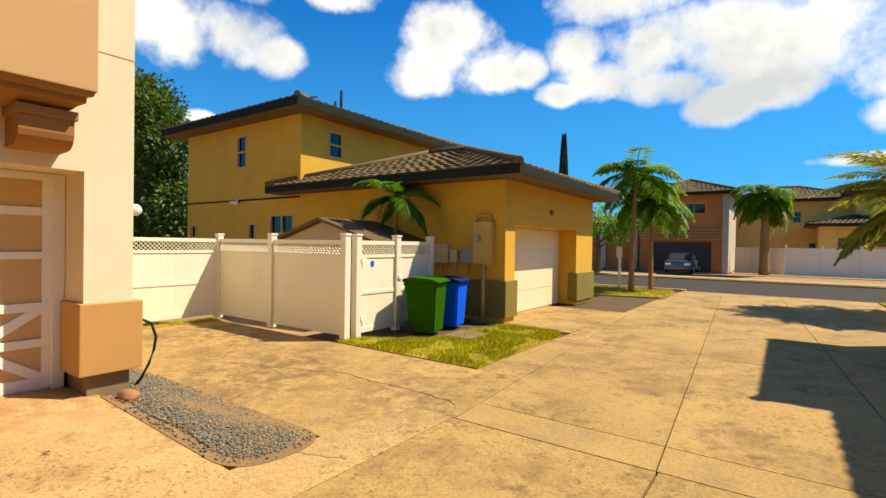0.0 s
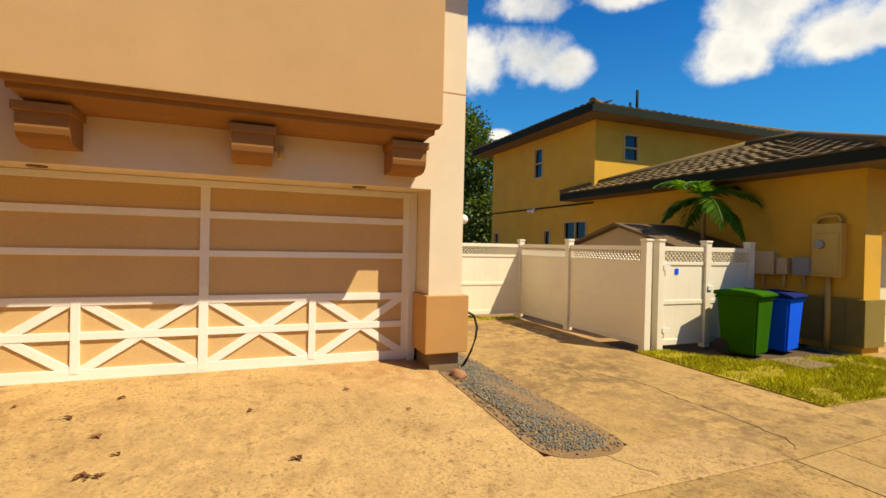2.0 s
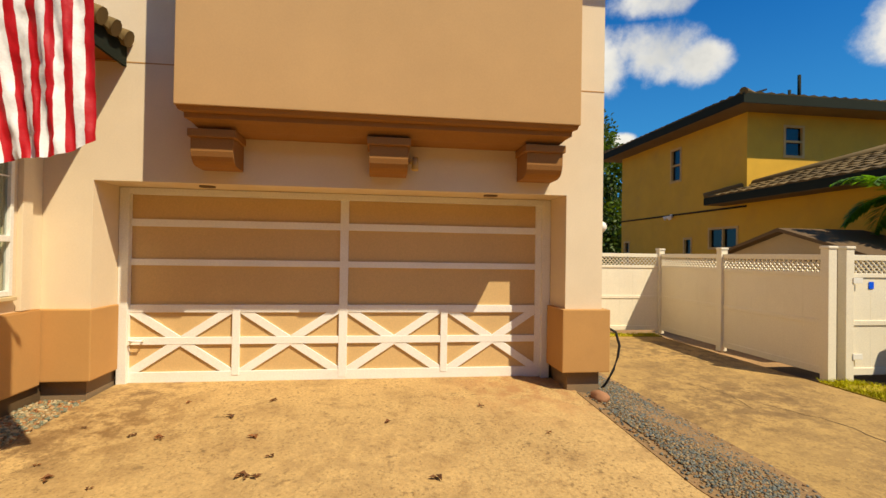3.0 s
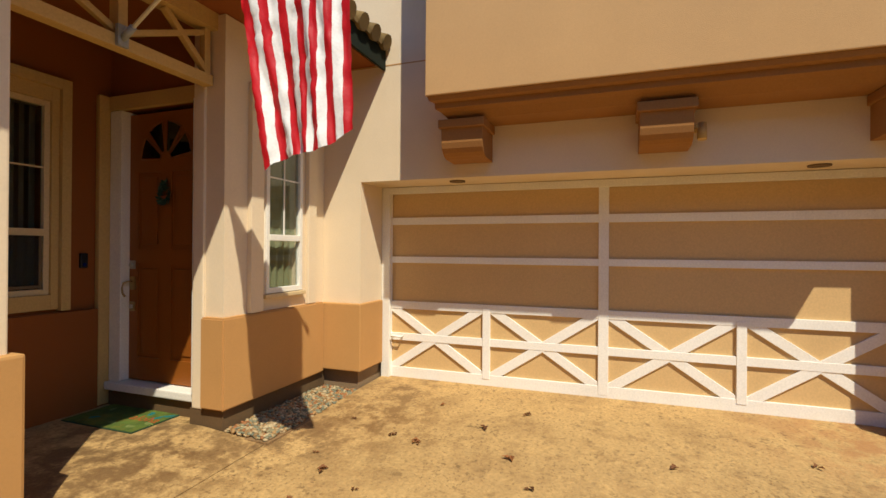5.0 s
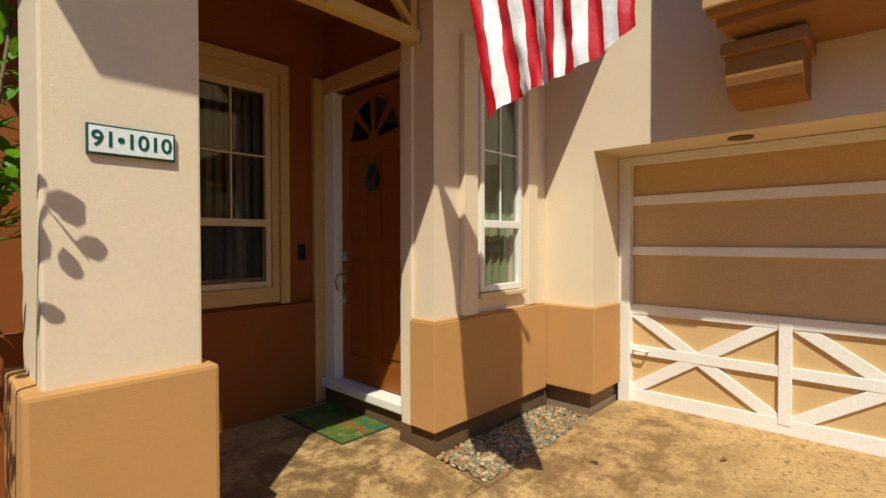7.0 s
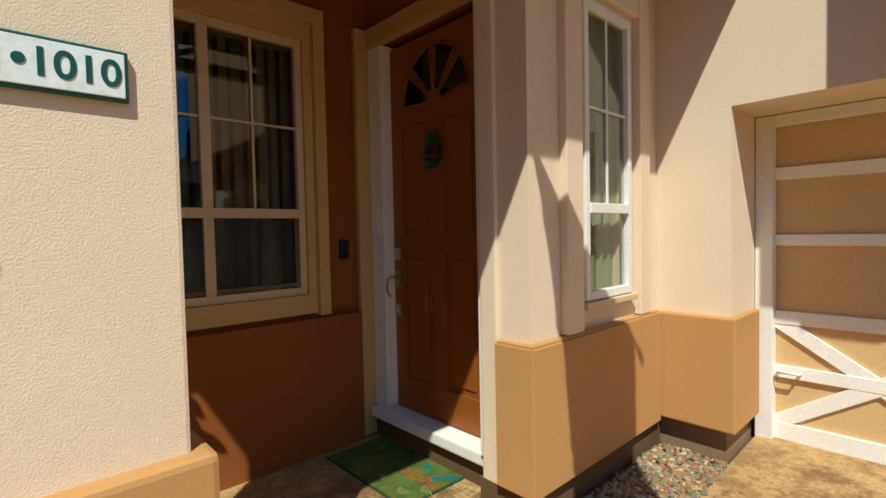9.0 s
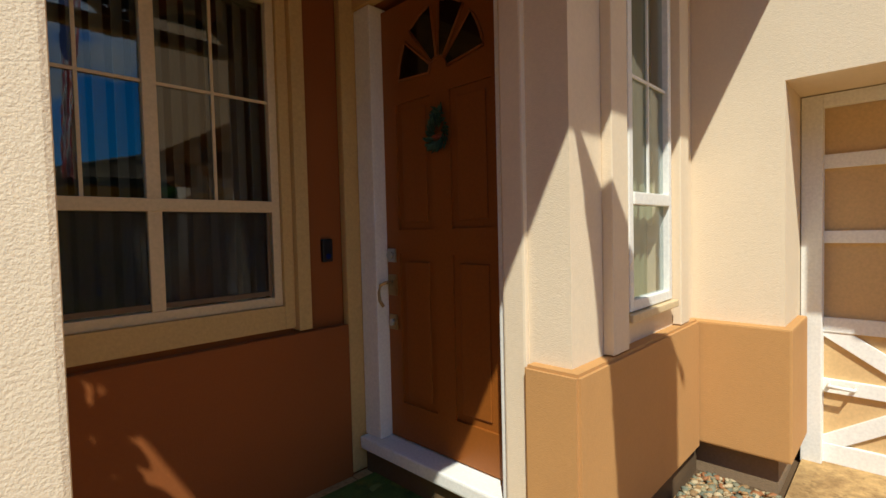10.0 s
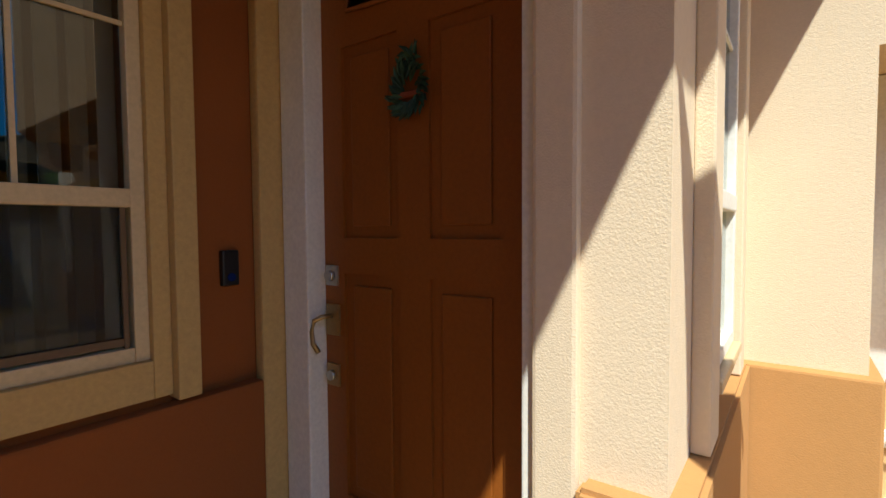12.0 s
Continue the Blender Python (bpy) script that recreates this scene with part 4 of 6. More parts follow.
def fence_run(a, b, posts, sections, label, gate=False):
    f = thing("fence", label, "fence", "white vinyl fence", (a[0], a[1], LOW))
    d = Vector((b[0] - a[0], b[1] - a[1], 0))
    ln = d.length
    ux = d.normalized()
    m = Matrix((ux, Vector((-ux.y, ux.x, 0)), Vector((0, 0, 1)))).transposed().to_4x4()

    def bb(name, *e, bevel=0.0, mat=VINYL):
        bm = bmesh.new()
        box(bm, *e, bevel=bevel, m=m)
        return part(name, bm, mat, f)
    for p in posts:
        bb("post", p * ln - 0.065, p * ln + 0.065, -0.065, 0.065, 0.0, 1.86, bevel=0.006)
        bb("post_cap", p * ln - 0.078, p * ln + 0.078, -0.078, 0.078, 1.86, 1.90, bevel=0.012)
    for s0, s1 in sections:
        u0, u1 = s0 * ln + 0.067, s1 * ln - 0.067
        bb("rail", u0, u1, -0.028, 0.028, 1.70, 1.78, bevel=0.006)
        bb("rail", u0, u1, -0.028, 0.028, 1.46, 1.52, bevel=0.006)
        bb("rail", u0, u1, -0.026, 0.026, 0.78, 0.85, bevel=0.006)
        bb("rail", u0, u1, -0.028, 0.028, 0.08, 0.18, bevel=0.006)
        n = max(1, int((u1 - u0) / 0.29))
        for k in range(n):
            x0, x1 = u0 + (u1 - u0) * k / n, u0 + (u1 - u0) * (k + 1) / n
            bb("board", x0 + 0.001, x1 - 0.001, -0.012, 0.012, 0.18, 0.78)
            bb("board", x0 + 0.001, x1 - 0.001, -0.012, 0.012, 0.85, 1.46)
        bm = bmesh.new()
        step, lo_, hi_ = 0.085, 1.52, 1.70
        x = u0 - (hi_ - lo_)
        while x < u1:
            for sgn, dep in ((1, 0.006), (-1, -0.006)):
                p, q = (x, lo_), (x + hi_ - lo_, hi_)
                if sgn < 0:
                    p, q = (x, hi_), (x + hi_ - lo_, lo_)
                if p[0] < u0:
                    k = (u0 - p[0]) / (q[0] - p[0])
                    p = (u0, p[1] + (q[1] - p[1]) * k)
                if q[0] > u1:
                    k = (u1 - p[0]) / (q[0] - p[0])
                    q = (u1, p[1] + (q[1] - p[1]) * k)
                if q[0] - p[0] > 0.01:
                    bar(bm, m @ Vector((p[0], dep, p[1])), m @ Vector((q[0], dep, q[1])), 0.010, 0.028, up=m @ Vector((0, 1, 0)))
            x += step
        lat = part("lattice", bm, VINYL, f, "diagonal white lattice")
        lat["kind"] = "stuff"
    return f


fence_run((FX1, FY), (FX0, FY), (0.0, 0.52, 1.0), ((0, 0.52), (0.52, 1.0)), "white vinyl privacy fence with lattice top along the path")
fence_run((FX0, FY), (FX0, 2.9), (0.55,), ((0.0, 0.55), (0.55, 1.0)), "white vinyl privacy fence with lattice top across the side yard")
fence_run((FX1, FY + 0.28), (FX1, FY + 1.38), (0.0, 1.0), ((0.0, 1.0),), "white vinyl gate with lattice top, closed")
fence_run((FX1, FY + 1.38), (FX1, FY + 2.49), (1.0,), ((0.0, 1.0),), "short white vinyl fence panel beside the gate")


# ---- neighbour's yard ----
PLASTIC_GREEN = material("green_plastic", (0.022, 0.10, 0.001), 0.9, mottle=0.1, stain=(0.05, 0.11, 0.01), stain_scale=3, stain_amount=0.3, spec=0.06)
PLASTIC_BLUE = material("blue_plastic", (0.0, 0.10, 0.78), 0.9, mottle=0.08, spec=0.05)
NAVY = material("navy_plastic", (0.006, 0.016, 0.10), 0.8, spec=0.1)
RUBBER = material("black_rubber", (0.015, 0.015, 0.015), 0.7)
GREYMETAL = material("grey_enamel", (0.30, 0.30, 0.28), 0.5, mottle=0.06)
BEIGEMETAL = material("beige_enamel", (0.58, 0.37, 0.085), 0.55, mottle=0.06, stain=(0.3, 0.2, 0.08), stain_scale=4, stain_amount=0.25)
SHEDWALL = material("beige_shed", (0.42, 0.30, 0.17), 0.7, mottle=0.06)
SHEDROOF = material("dark_shed_roof", (0.13, 0.075, 0.03), 0.85, mottle=0.1)
BRONZE = material("aged_brass", (0.42, 0.30, 0.14), 0.4, metal=0.9, mottle=0.1)
STEEL = material("brushed_steel", (0.55, 0.54, 0.50), 0.35, metal=0.9)


def wheelie_bin(x, y, turn, body_mat, lid_mat, label, h=1.0):
    b = thing("wheelie_bin", label, "bin", "rubbish bins by the fence", (x, y, LOW))
    b.rotation_euler[2] = radians(turn)
    bm = bmesh.new()
    lo = [(-0.25, -0.26), (0.27, -0.26), (0.27, 0.26), (-0.25, 0.26)]
    hi = [(-0.32, -0.32), (0.32, -0.32), (0.32, 0.32), (-0.32, 0.32)]
    a = [bm.verts.new((*p, 0.03)) for p in lo]
    c = [bm.verts.new((*p, h - 0.09)) for p in hi]
    bm.faces.new(a[::-1])
    bm.faces.new(c)
    for k in range(4):
        bm.faces.new((a[k], a[(k + 1) % 4], c[(k + 1) % 4], c[k]))
    bmesh.ops.bevel(bm, geom=list(bm.edges), offset=0.03, segments=2, affect="EDGES")
    part("body", bm, body_mat, b)
    bm = bmesh.new()
    box(bm, -0.34, 0.34, -0.335, 0.335, h - 0.13, h - 0.075, 0.015)
    part("rim", bm, body_mat, b)
    bm = bmesh.new()
    prism(bm, [(-0.36, h - 0.07), (0.38, h - 0.07), (0.38, h - 0.035), (0.24, h + 0.01), (-0.15, h + 0.035), (-0.36, h + 0.0)], "y", -0.35, 0.35)
    bmesh.ops.bevel(bm, geom=list(bm.edges), offset=0.012, segments=2, affect="EDGES")
    part("lid", bm, lid_mat, b)
    bm = bmesh.new()
    tube(bm, [(-0.36, -0.2, h - 0.06), (-0.36, 0.2, h - 0.06)], 0.016, 8)
    part("handle", bm, lid_mat, b)
    for s in (-0.25, 0.25):
        bm = bmesh.new()
        tube(bm, [(-0.25, s - 0.03, 0.13), (-0.25, s + 0.03, 0.13)], 0.125, 18)
        part("wheel", bm, RUBBER, b, "black rubber wheel")
    part_box("sticker", b, WHITE, 0.302, 0.312, -0.05, 0.07, h - 0.23, h - 0.19)
    return b


wheelie_bin(-4.88, 7.98, 15, PLASTIC_GREEN, PLASTIC_GREEN, "green plastic wheelie bin with closed lid on the grass", 1.06)
wheelie_bin(-4.95, 8.86, 14, PLASTIC_BLUE, NAVY, "blue plastic wheelie bin with navy lid on the grass", 1.02)

meter = thing("electric_cabinet", "tall beige electric meter cabinet on the ochre wall", "meter", at=(-4.71, NS, 1.68))
part_box("cabinet", meter, BEIGEMETAL, -0.24, 0.24, -0.17, 0.0, -0.48, 0.48, bevel=0.01)
part_box("cabinet_door", meter, BEIGEMETAL, -0.21, 0.21, -0.19, -0.172, -0.42, 0.30, bevel=0.008)
bm = bmesh.new()
tube(bm, [(-0.08, -0.26, 0.1), (-0.08, -0.17, 0.1)], [0.07, 0.085], 16)
part("dial", bm, GREYMETAL, meter, "round glass meter dial")
bm = bmesh.new()
tube(bm, [(-0.2, -0.06, 0.48), (-0.2, -0.06, 0.57), (-0.1, -0.06, 0.62), (0.12, -0.06, 0.62), (0.16, -0.06, 0.57), (0.16, -0.06, 0.48)], 0.03, 8)
part("conduit", bm, BEIGEMETAL, meter)
bm = bmesh.new()
tube(bm, [(0.0, -0.07, -0.48), (0.0, -0.07, -1.8)], 0.05, 10)
part("conduit", bm, BEIGEMETAL, meter)
for x, z, w, hgt, mt, lb in ((-5.905, 1.41, 0.25, 0.23, FRAMEWHITE, "cream utility box on the ochre wall"), (-5.5, 1.36, 0.10, 0.16, FRAMEWHITE, "small cream utility box on the ochre wall"), (-5.13, 1.37, 0.17, 0.165, GREYMETAL, "grey utility box on the ochre wall")):
    u = thing("utility_box", lb, "utility box", "boxes on the wall", (x, NS, z))
    part_box("case", u, mt, -w, w, -0.14, 0.0, -hgt, hgt, bevel=0.012)
    part_box("cover", u, mt, -w + 0.03, w - 0.03, -0.152, -0.141, -hgt + 0.03, hgt - 0.03, bevel=0.004)
    bm = bmesh.new()
    tube(bm, [(0, -0.06, -hgt), (0, -0.06, -hgt - 0.25)], 0.02, 8)
    part("pipe", bm, mt, u)

shed = thing("garden_shed", "beige garden shed with dark gabled roof behind the fence", "shed", at=(-7.9, 8.75, LOW - 0.06))
part_box("body", shed, SHEDWALL, -1.55, 1.55, -0.8, 0.85, 0.0, 1.85)
bm = bmesh.new()
prism(bm, [(-1.5, 1.85), (1.5, 1.85), (0, 2.28)], "y", -0.78, -0.70)
part("gable", bm, SHEDWALL, shed)
for s in (-1, 1):
    bm = bmesh.new()
    prism(bm, [(0, 2.30), (s * 1.75, 1.80), (s * 1.75, 1.86), (0, 2.37)], "y", -0.95, 0.95)
    part("roof_panel", bm, SHEDROOF, shed, "dark brown shed roof")
part_box("vent", shed, EAVEUNDER, 0.5, 1.0, -0.82, -0.80, 1.72, 1.84)
bm = bmesh.new()
box(bm, NX, NX + 0.05, 12.4, 12.55, 2.45, 2.58, 0.01)
part("vent", bm, EAVEUNDER, nbh)
for x, y in ((-12.4, 12.6), (-13.6, 13.4)):
    pv = thing("roof_pipe", "thin dark vent pipe on the neighbour's roof", "pipe", "roof pipes", (x, y, 6.4))
    bm = bmesh.new()
    tube(bm, [(0, 0, -0.3), (0, 0, 0.75)], 0.05, 8)
    part("pipe", bm, NBFASCIA, pv)
sol = thing("solar_panel", "dark solar panels laid on the neighbour's roof slope", "solar panel")
for k in range(4):
    bm = bmesh.new()
    m = pose(-17.0 + k * 1.25, 10.9, 6.46, 18, 0, 0)
    box(bm, -0.6, 0.6, -0.9, 0.9, 0.0, 0.05, 0.005, m)
    part("module", bm, SOLARBLACK, sol)
flood = thing("flood_light", "small wall flood light on the ochre wall", "light", at=(-14.6, NS, 3.0))
part_box("mount", flood, WHITE, -0.06, 0.06, -0.05, 0.0, -0.06, 0.06, bevel=0.01)
for s in (-0.1, 0.1):
    bm = bmesh.new()
    tube(bm, [(s * 0.6, -0.04, 0), (s * 1.6, -0.2, -0.08)], [0.03, 0.07], 10)
    part("head", bm, WHITE, flood)
part_box("gate_sign", bpy.data.objects["fence.002"], PLASTIC_BLUE, 0.02, 0.022, 0.35, 0.43, 1.30, 1.40, label="small blue sign on the gate")

# ---- plants ----
LEAF = material("tree_leaf", (0.06, 0.10, 0.003), 0.55, mottle=0.2, mottle_scale=0.6, island=0.5, spec=0.5)
LEAFBRIGHT = material("shrub_leaf", (0.10, 0.23, 0.015), 0.5, mottle=0.2, island=0.4, spec=0.5)
PALMLEAF = material("palm_leaf", (0.12, 0.24, 0.006), 0.5, mottle=0.2, island=0.45, spec=0.5)
PALMYELLOW = material("sunlit_yellow_palm_leaf", (0.20, 0.21, 0.02), 0.5, mottle=0.2, island=0.45)
BARK = material("bark", (0.17, 0.11, 0.06), 0.95, mottle=0.2, bump=0.8, bump_scale=30)
PALMBARK = material("palm_trunk", (0.32, 0.18, 0.06), 0.95, mottle=0.2, bump=0.8, bump_scale=25)
CYPRESS = material("cypress_leaf", (0.02, 0.04, 0.02), 0.8, mottle=0.2, island=0.4)


for green, share in ((LEAF, 0.28), (LEAFBRIGHT, 0.42), (PALMLEAF, 0.42), (PALMYELLOW, 0.42)):
    let_light_through(green, share, (2.1, 1.9, 1.0))


def round_leaf(bm, at, way, up, long, wide, fold=0.12):
    """A broad oval leaf with a folded midrib and a drooping tip."""
    way = way.normalized()
    side = way.cross(up)
    side = side.normalized() if side.length > 1e-3 else Vector((1, 0, 0))
    nrm = side.cross(way)
    spine = [bm.verts.new(at + way * long * f - nrm * long * 0.12 * f * f) for f in (0.0, 0.25, 0.6, 0.86, 1.0)]
    for s in (-1, 1):
        rim = [spine[0]]
        for k, w in ((1, 0.42), (2, 0.5), (3, 0.3)):
            rim.append(bm.verts.new(spine[k].co + side * s * wide * w + nrm * wide * fold * w))
        rim.append(spine[4])
        for k in range(4):
            q = [spine[k], rim[k], rim[k + 1], spine[k + 1]]
            bm.faces.new([v for j, v in enumerate(q) if v not in q[:j]])


def leaf(bm, at, way, up, long, wide, fold=0.25):
    """One pointed leaf with a folded midrib."""
    way = way.normalized()
    side = way.cross(up)
    side = side.normalized() if side.length > 1e-3 else Vector((1, 0, 0))
    nrm = side.cross(way)
    a, d = at, at + way * long
    mid = at + way * long * 0.45
    v = [bm.verts.new(c) for c in (a, mid + side * wide / 2 + nrm * wide * fold, d - nrm * long * 0.06, mid - side * wide / 2 + nrm * wide * fold, mid)]
    bm.faces.new((v[0], v[1], v[4]))
    bm.faces.new((v[1], v[2], v[4]))
    bm.faces.new((v[2], v[3], v[4]))
    bm.faces.new((v[3], v[0], v[4]))


def rand_dir(rng, flat=1.0):
    v = Vector((rng.gauss(0, 1), rng.gauss(0, 1), rng.gauss(0, 1) * flat))
    return v.normalized() if v.length > 0.01 else Vector((1, 0, 0))


def leafy_tree(x, y, base, height, clumps, leaf_size, label, seed, mat=LEAF, per=130):
    """Tapered trunk, limbs to each clump and loose clumps of leaves. clumps: dx, dy, z, radius."""
    rng = random.Random(seed)
    t = thing("tree", label, "tree", at=(x, y, base))
    bm = bmesh.new()
    tube(bm, [(0, 0, 0), (0.08, 0.05, height * 0.3), (-0.05, 0.0, height * 0.62)], [0.22, 0.17, 0.10], 10)
    for dx, dy, z, r in clumps:
        tube(bm, [(0, 0, min(z * 0.55, height * 0.5)), (dx * 0.5, dy * 0.5, z * 0.75), (dx, dy, z)], [0.09, 0.06, 0.02], 6)
    part("trunk", bm, BARK, t)
    bm = bmesh.new()
    for dx, dy, z, r in clumps:
        for k in range(per):
            d = rand_dir(rng)
            p = Vector((dx, dy, z)) + d * r * rng.random() ** 0.4 * rng.uniform(0.75, 1.15)
            leaf(bm, p, (d + rand_dir(rng) * 0.9 + Vector((0, 0, -0.35))), rand_dir(rng), leaf_size * rng.uniform(0.7, 1.3), leaf_size * 0.55)
    c = part("crown", bm, mat, t)
    return t


def palm(x, y, base, height, reach, fronds, label, seed, lean=0.0, thick=0.11, mat=PALMLEAF, droop=1.0, group="palms along the lane", skirt=0, blade=0.042):
    """Ringed trunk, green shaft and arching fronds of many leaflets."""
    rng = random.Random(seed)
    t = thing("palm_tree", label, "palm tree", group, (x, y, base))
    bm = bmesh.new()
    n = 14
    pts = [(lean * (k / n) ** 2, 0, height * k / n) for k in range(n + 1)]
    tube(bm, pts, [thick * (1.25 - 0.45 * k / n) * (1.06 if k % 2 else 0.96) for k in range(n + 1)], 10)
    part("trunk", bm, PALMBARK, t)
    bm = bmesh.new()
    tube(bm, [(lean, 0, height - 0.05), (lean, 0, height + reach * 0.28)], [thick * 0.95, thick * 0.45], 10)
    part("crown_shaft", bm, LEAFBRIGHT, t)
    top = Vector((lean, 0, height + reach * 0.24))
    for f in range(fronds):
        yaw = 6.28318 * f / fronds + rng.uniform(-0.2, 0.2)
        rise = (0.0, 0.45, 0.8, 1.0)[f % 4] + rng.uniform(-0.25, 0.2)
        if f < skirt:
            rise = rng.uniform(-0.9, -0.3)
        out = Vector((math.cos(yaw), math.sin(yaw), 0))
        ln = reach * rng.uniform(0.85, 1.1)
        stem, p = [], top.copy()
        d = (out * math.cos(rise) + Vector((0, 0, math.sin(rise)))).normalized()
        steps = 12
        for k in range(steps + 1):
            stem.append(p.copy())
            p = p + d * ln / steps
            d = (d + Vector((0, 0, -0.16 * droop))).normalized()
        bm = bmesh.new()
        tube(bm, stem, [0.022 * (1 - 0.85 * k / steps) + 0.003 for k in range(steps + 1)], 5, cap=False)
        for k in range(1, steps + 1):
            for q in (0.0, 0.25, 0.5, 0.75):
                u = k + q
                if u > steps:
                    continue
                i = int(u)
                at = stem[i].lerp(stem[min(i + 1, steps)], u - i)
                along = (stem[min(i + 1, steps)] - stem[i - 1]).normalized()
                side = along.cross(Vector((0, 0, 1)))
                side = side.normalized() if side.length > 0.05 else Vector((-out.y, out.x, 0))
                size = reach * 0.34 * math.sin(min(1.0, (u / steps) * 0.85 + 0.2) * math.pi) ** 0.7
                for s in (-1, 1):
                    w = side * s + along * 0.75 + Vector((0, 0, rng.uniform(-0.6, -0.05) * droop))
                    leaf(bm, at, w, Vector((0, 0, 1)), max(0.12, size * rng.uniform(0.85, 1.15)), reach * blade + 0.012, 0.12)
        part("frond", bm, mat if f >= skirt else PALMYELLOW, t)
    return t


leafy_tree(-30.5, 14.2, -0.2, 12.0, [(-3.6, 0, 11.0, 2.1), (-1.4, 0.4, 10.2, 1.9), (0.7, -0.3, 8.9, 1.7), (2.2, 0, 7.0, 1.8), (-1.6, -0.5, 7.6, 2.1), (1.3, 0.3, 5.0, 2.1), (3.2, 0, 3.6, 1.9), (-2.2, 0.3, 4.8, 2.2), (0.3, -0.6, 2.7, 2.0), (-3.2, 0, 2.4, 1.9), (-4.4, 0.2, 8.2, 2.0), (3.6, 0.2, 1.9, 1.5), (-4.6, 0, 5.6, 2.0)], 0.36, "tall dense green tree behind the neighbour's house", 3, per=1300)
palm(-4.0, 19.95, LOW, 3.95, 2.05, 23, "slender palm tree with arching green fronds on grass", 11, lean=0.1, thick=0.085, droop=1.05, blade=0.036)
palm(-3.6, 21.4, LOW, 2.95, 1.9, 22, "shorter palm tree with arching green fronds on grass", 12, thick=0.075, droop=1.15, blade=0.036)
palm(-0.3, 39.9, LOW, 4.6, 2.5, 46, "bushy palm tree across the street with hanging dead fronds", 13, thick=0.26, skirt=10, droop=1.4)
palm(4.15, 18.4, LOW, 2.5, 2.8, 46, "date palm with long yellow-green fronds by the lane", 14, thick=0.2, droop=0.62, mat=PALMYELLOW, blade=0.02)
palm(-6.75, 9.2, LOW, 2.55, 1.2, 9, "small young palm with ragged fronds beside the ochre wall", 15, thick=0.05, mat=LEAFBRIGHT, droop=0.9, group="palms by the house")
leafy_tree(-9.3, 26.5 + 6, -0.1, 4.6, [(0, 0, 3.4, 1.3), (1.3, 0, 2.8, 1.0), (-1.2, 0.3, 3.0, 1.0), (2.2, 0.2, 3.6, 0.9)], 0.3, "broad green tree across the street", 5, LEAFBRIGHT, 320)
rng = random.Random(8)
cyp = thing("cypress_tree", "thin dark cypress spire far behind the roofs", "tree", at=(-15.1, 41.0, -0.2))
bm = bmesh.new()
tube(bm, [(0, 0, 0), (0, 0, 10.5)], [0.2, 0.04], 8)
part("trunk", bm, BARK, cyp)
bm = bmesh.new()
for k in range(1500):
    z = rng.uniform(1.0, 11.3)
    r = 0.62 * (1 - (z / 11.5)) ** 0.75 + 0.05
    a = rng.uniform(0, 6.283)
    p = Vector((math.cos(a) * r, math.sin(a) * r, z))
    leaf(bm, p, Vector((math.cos(a) * 0.3, math.sin(a) * 0.3, 1)), Vector((math.cos(a), math.sin(a), 0)), 0.45, 0.14)
part("crown", bm, CYPRESS, cyp)

# ---- grass beside the bins and under the palms ----
def turf(name, outline, label, blades, seed, z=LOW, height=0.05):
    rng = random.Random(seed)
    t = thing(name, label, "grass")
    t["kind"] = "stuff"
    bm = bmesh.new()
    prism(bm, outline, "z", z - 0.1, z + 0.012)
    part("sod", bm, GRASSBASE, t)
    xs, ys = [p[0] for p in outline], [p[1] for p in outline]

    def inside(px, py):
        hit = False
        n = len(outline)
        for k in range(n):
            (ax, ay), (bx, by) = outline[k], outline[(k + 1) % n]
            if (ay > py) != (by > py) and px < (bx - ax) * (py - ay) / (by - ay) + ax:
                hit = not hit
        return hit
    verts, faces = [], []
    while len(faces) < blades:
        px, py = rng.uniform(min(xs), max(xs)), rng.uniform(min(ys), max(ys))
        if not inside(px, py):
            continue
        if noise.noise((px * 1.7, py * 1.7, 3.0)) < -0.18 and rng.random() < 0.8:
            continue
        a = rng.uniform(0, 6.283)
        h = height * rng.uniform(0.5, 1.3)
        w = 0.005
        k = len(verts)
        lean_x, lean_y = rng.gauss(0, 0.6) * h, rng.gauss(0, 0.6) * h
        verts += [(px - math.cos(a) * w, py - math.sin(a) * w, z + 0.01), (px + math.cos(a) * w, py + math.sin(a) * w, z + 0.01), (px + lean_x, py + lean_y, z + 0.01 + h)]
        faces.append((k, k + 1, k + 2))
    me = bpy.data.meshes.new("blades")
    me.from_pydata(verts, [], faces)
    me.materials.append(GRASS)
    ob = new("blades", me)
    ob.parent = t
    return t


turf("lawn", [(-5.45, 6.22), (-2.62, 6.22), (-2.62, 9.3), (-2.85, 9.78), (-4.1, 9.85), (-4.3, 8.9), (-4.35, 7.55), (-5.4, 6.75)], "patch of yellow-green grass beside the bins and drive", 26000, 1)
turf("verge", [(-5.6, 17.6), (-2.65, 18.4), (-2.5, 20.6), (-2.9, 22.0), (-6.5, 22.0)], "strip of green grass under the palms", 5000, 2, height=0.08)
turf("verge", [(3.45, 18.5), (7.5, 18.5), (7.5, 22.0), (3.45, 22.0)], "strip of green grass beside the lane", 4000, 3, height=0.08)
turf("verge", [(-9.15, 6.22), (-9.5, 6.22), (-9.5, 3.3), (-9.25, 3.3)], "thin weedy strip along the white fence", 1500, 4)
pav = thing("paving_stone", "flat pinkish paving slab in the grass by the bins", "paving stone", at=(-4.05, 8.15, LOW))
bm = bmesh.new()
box(bm, -0.3, 0.3, -0.35, 0.35, -0.02, 0.04, 0.012)
part("slab", bm, FOOTING, pav)

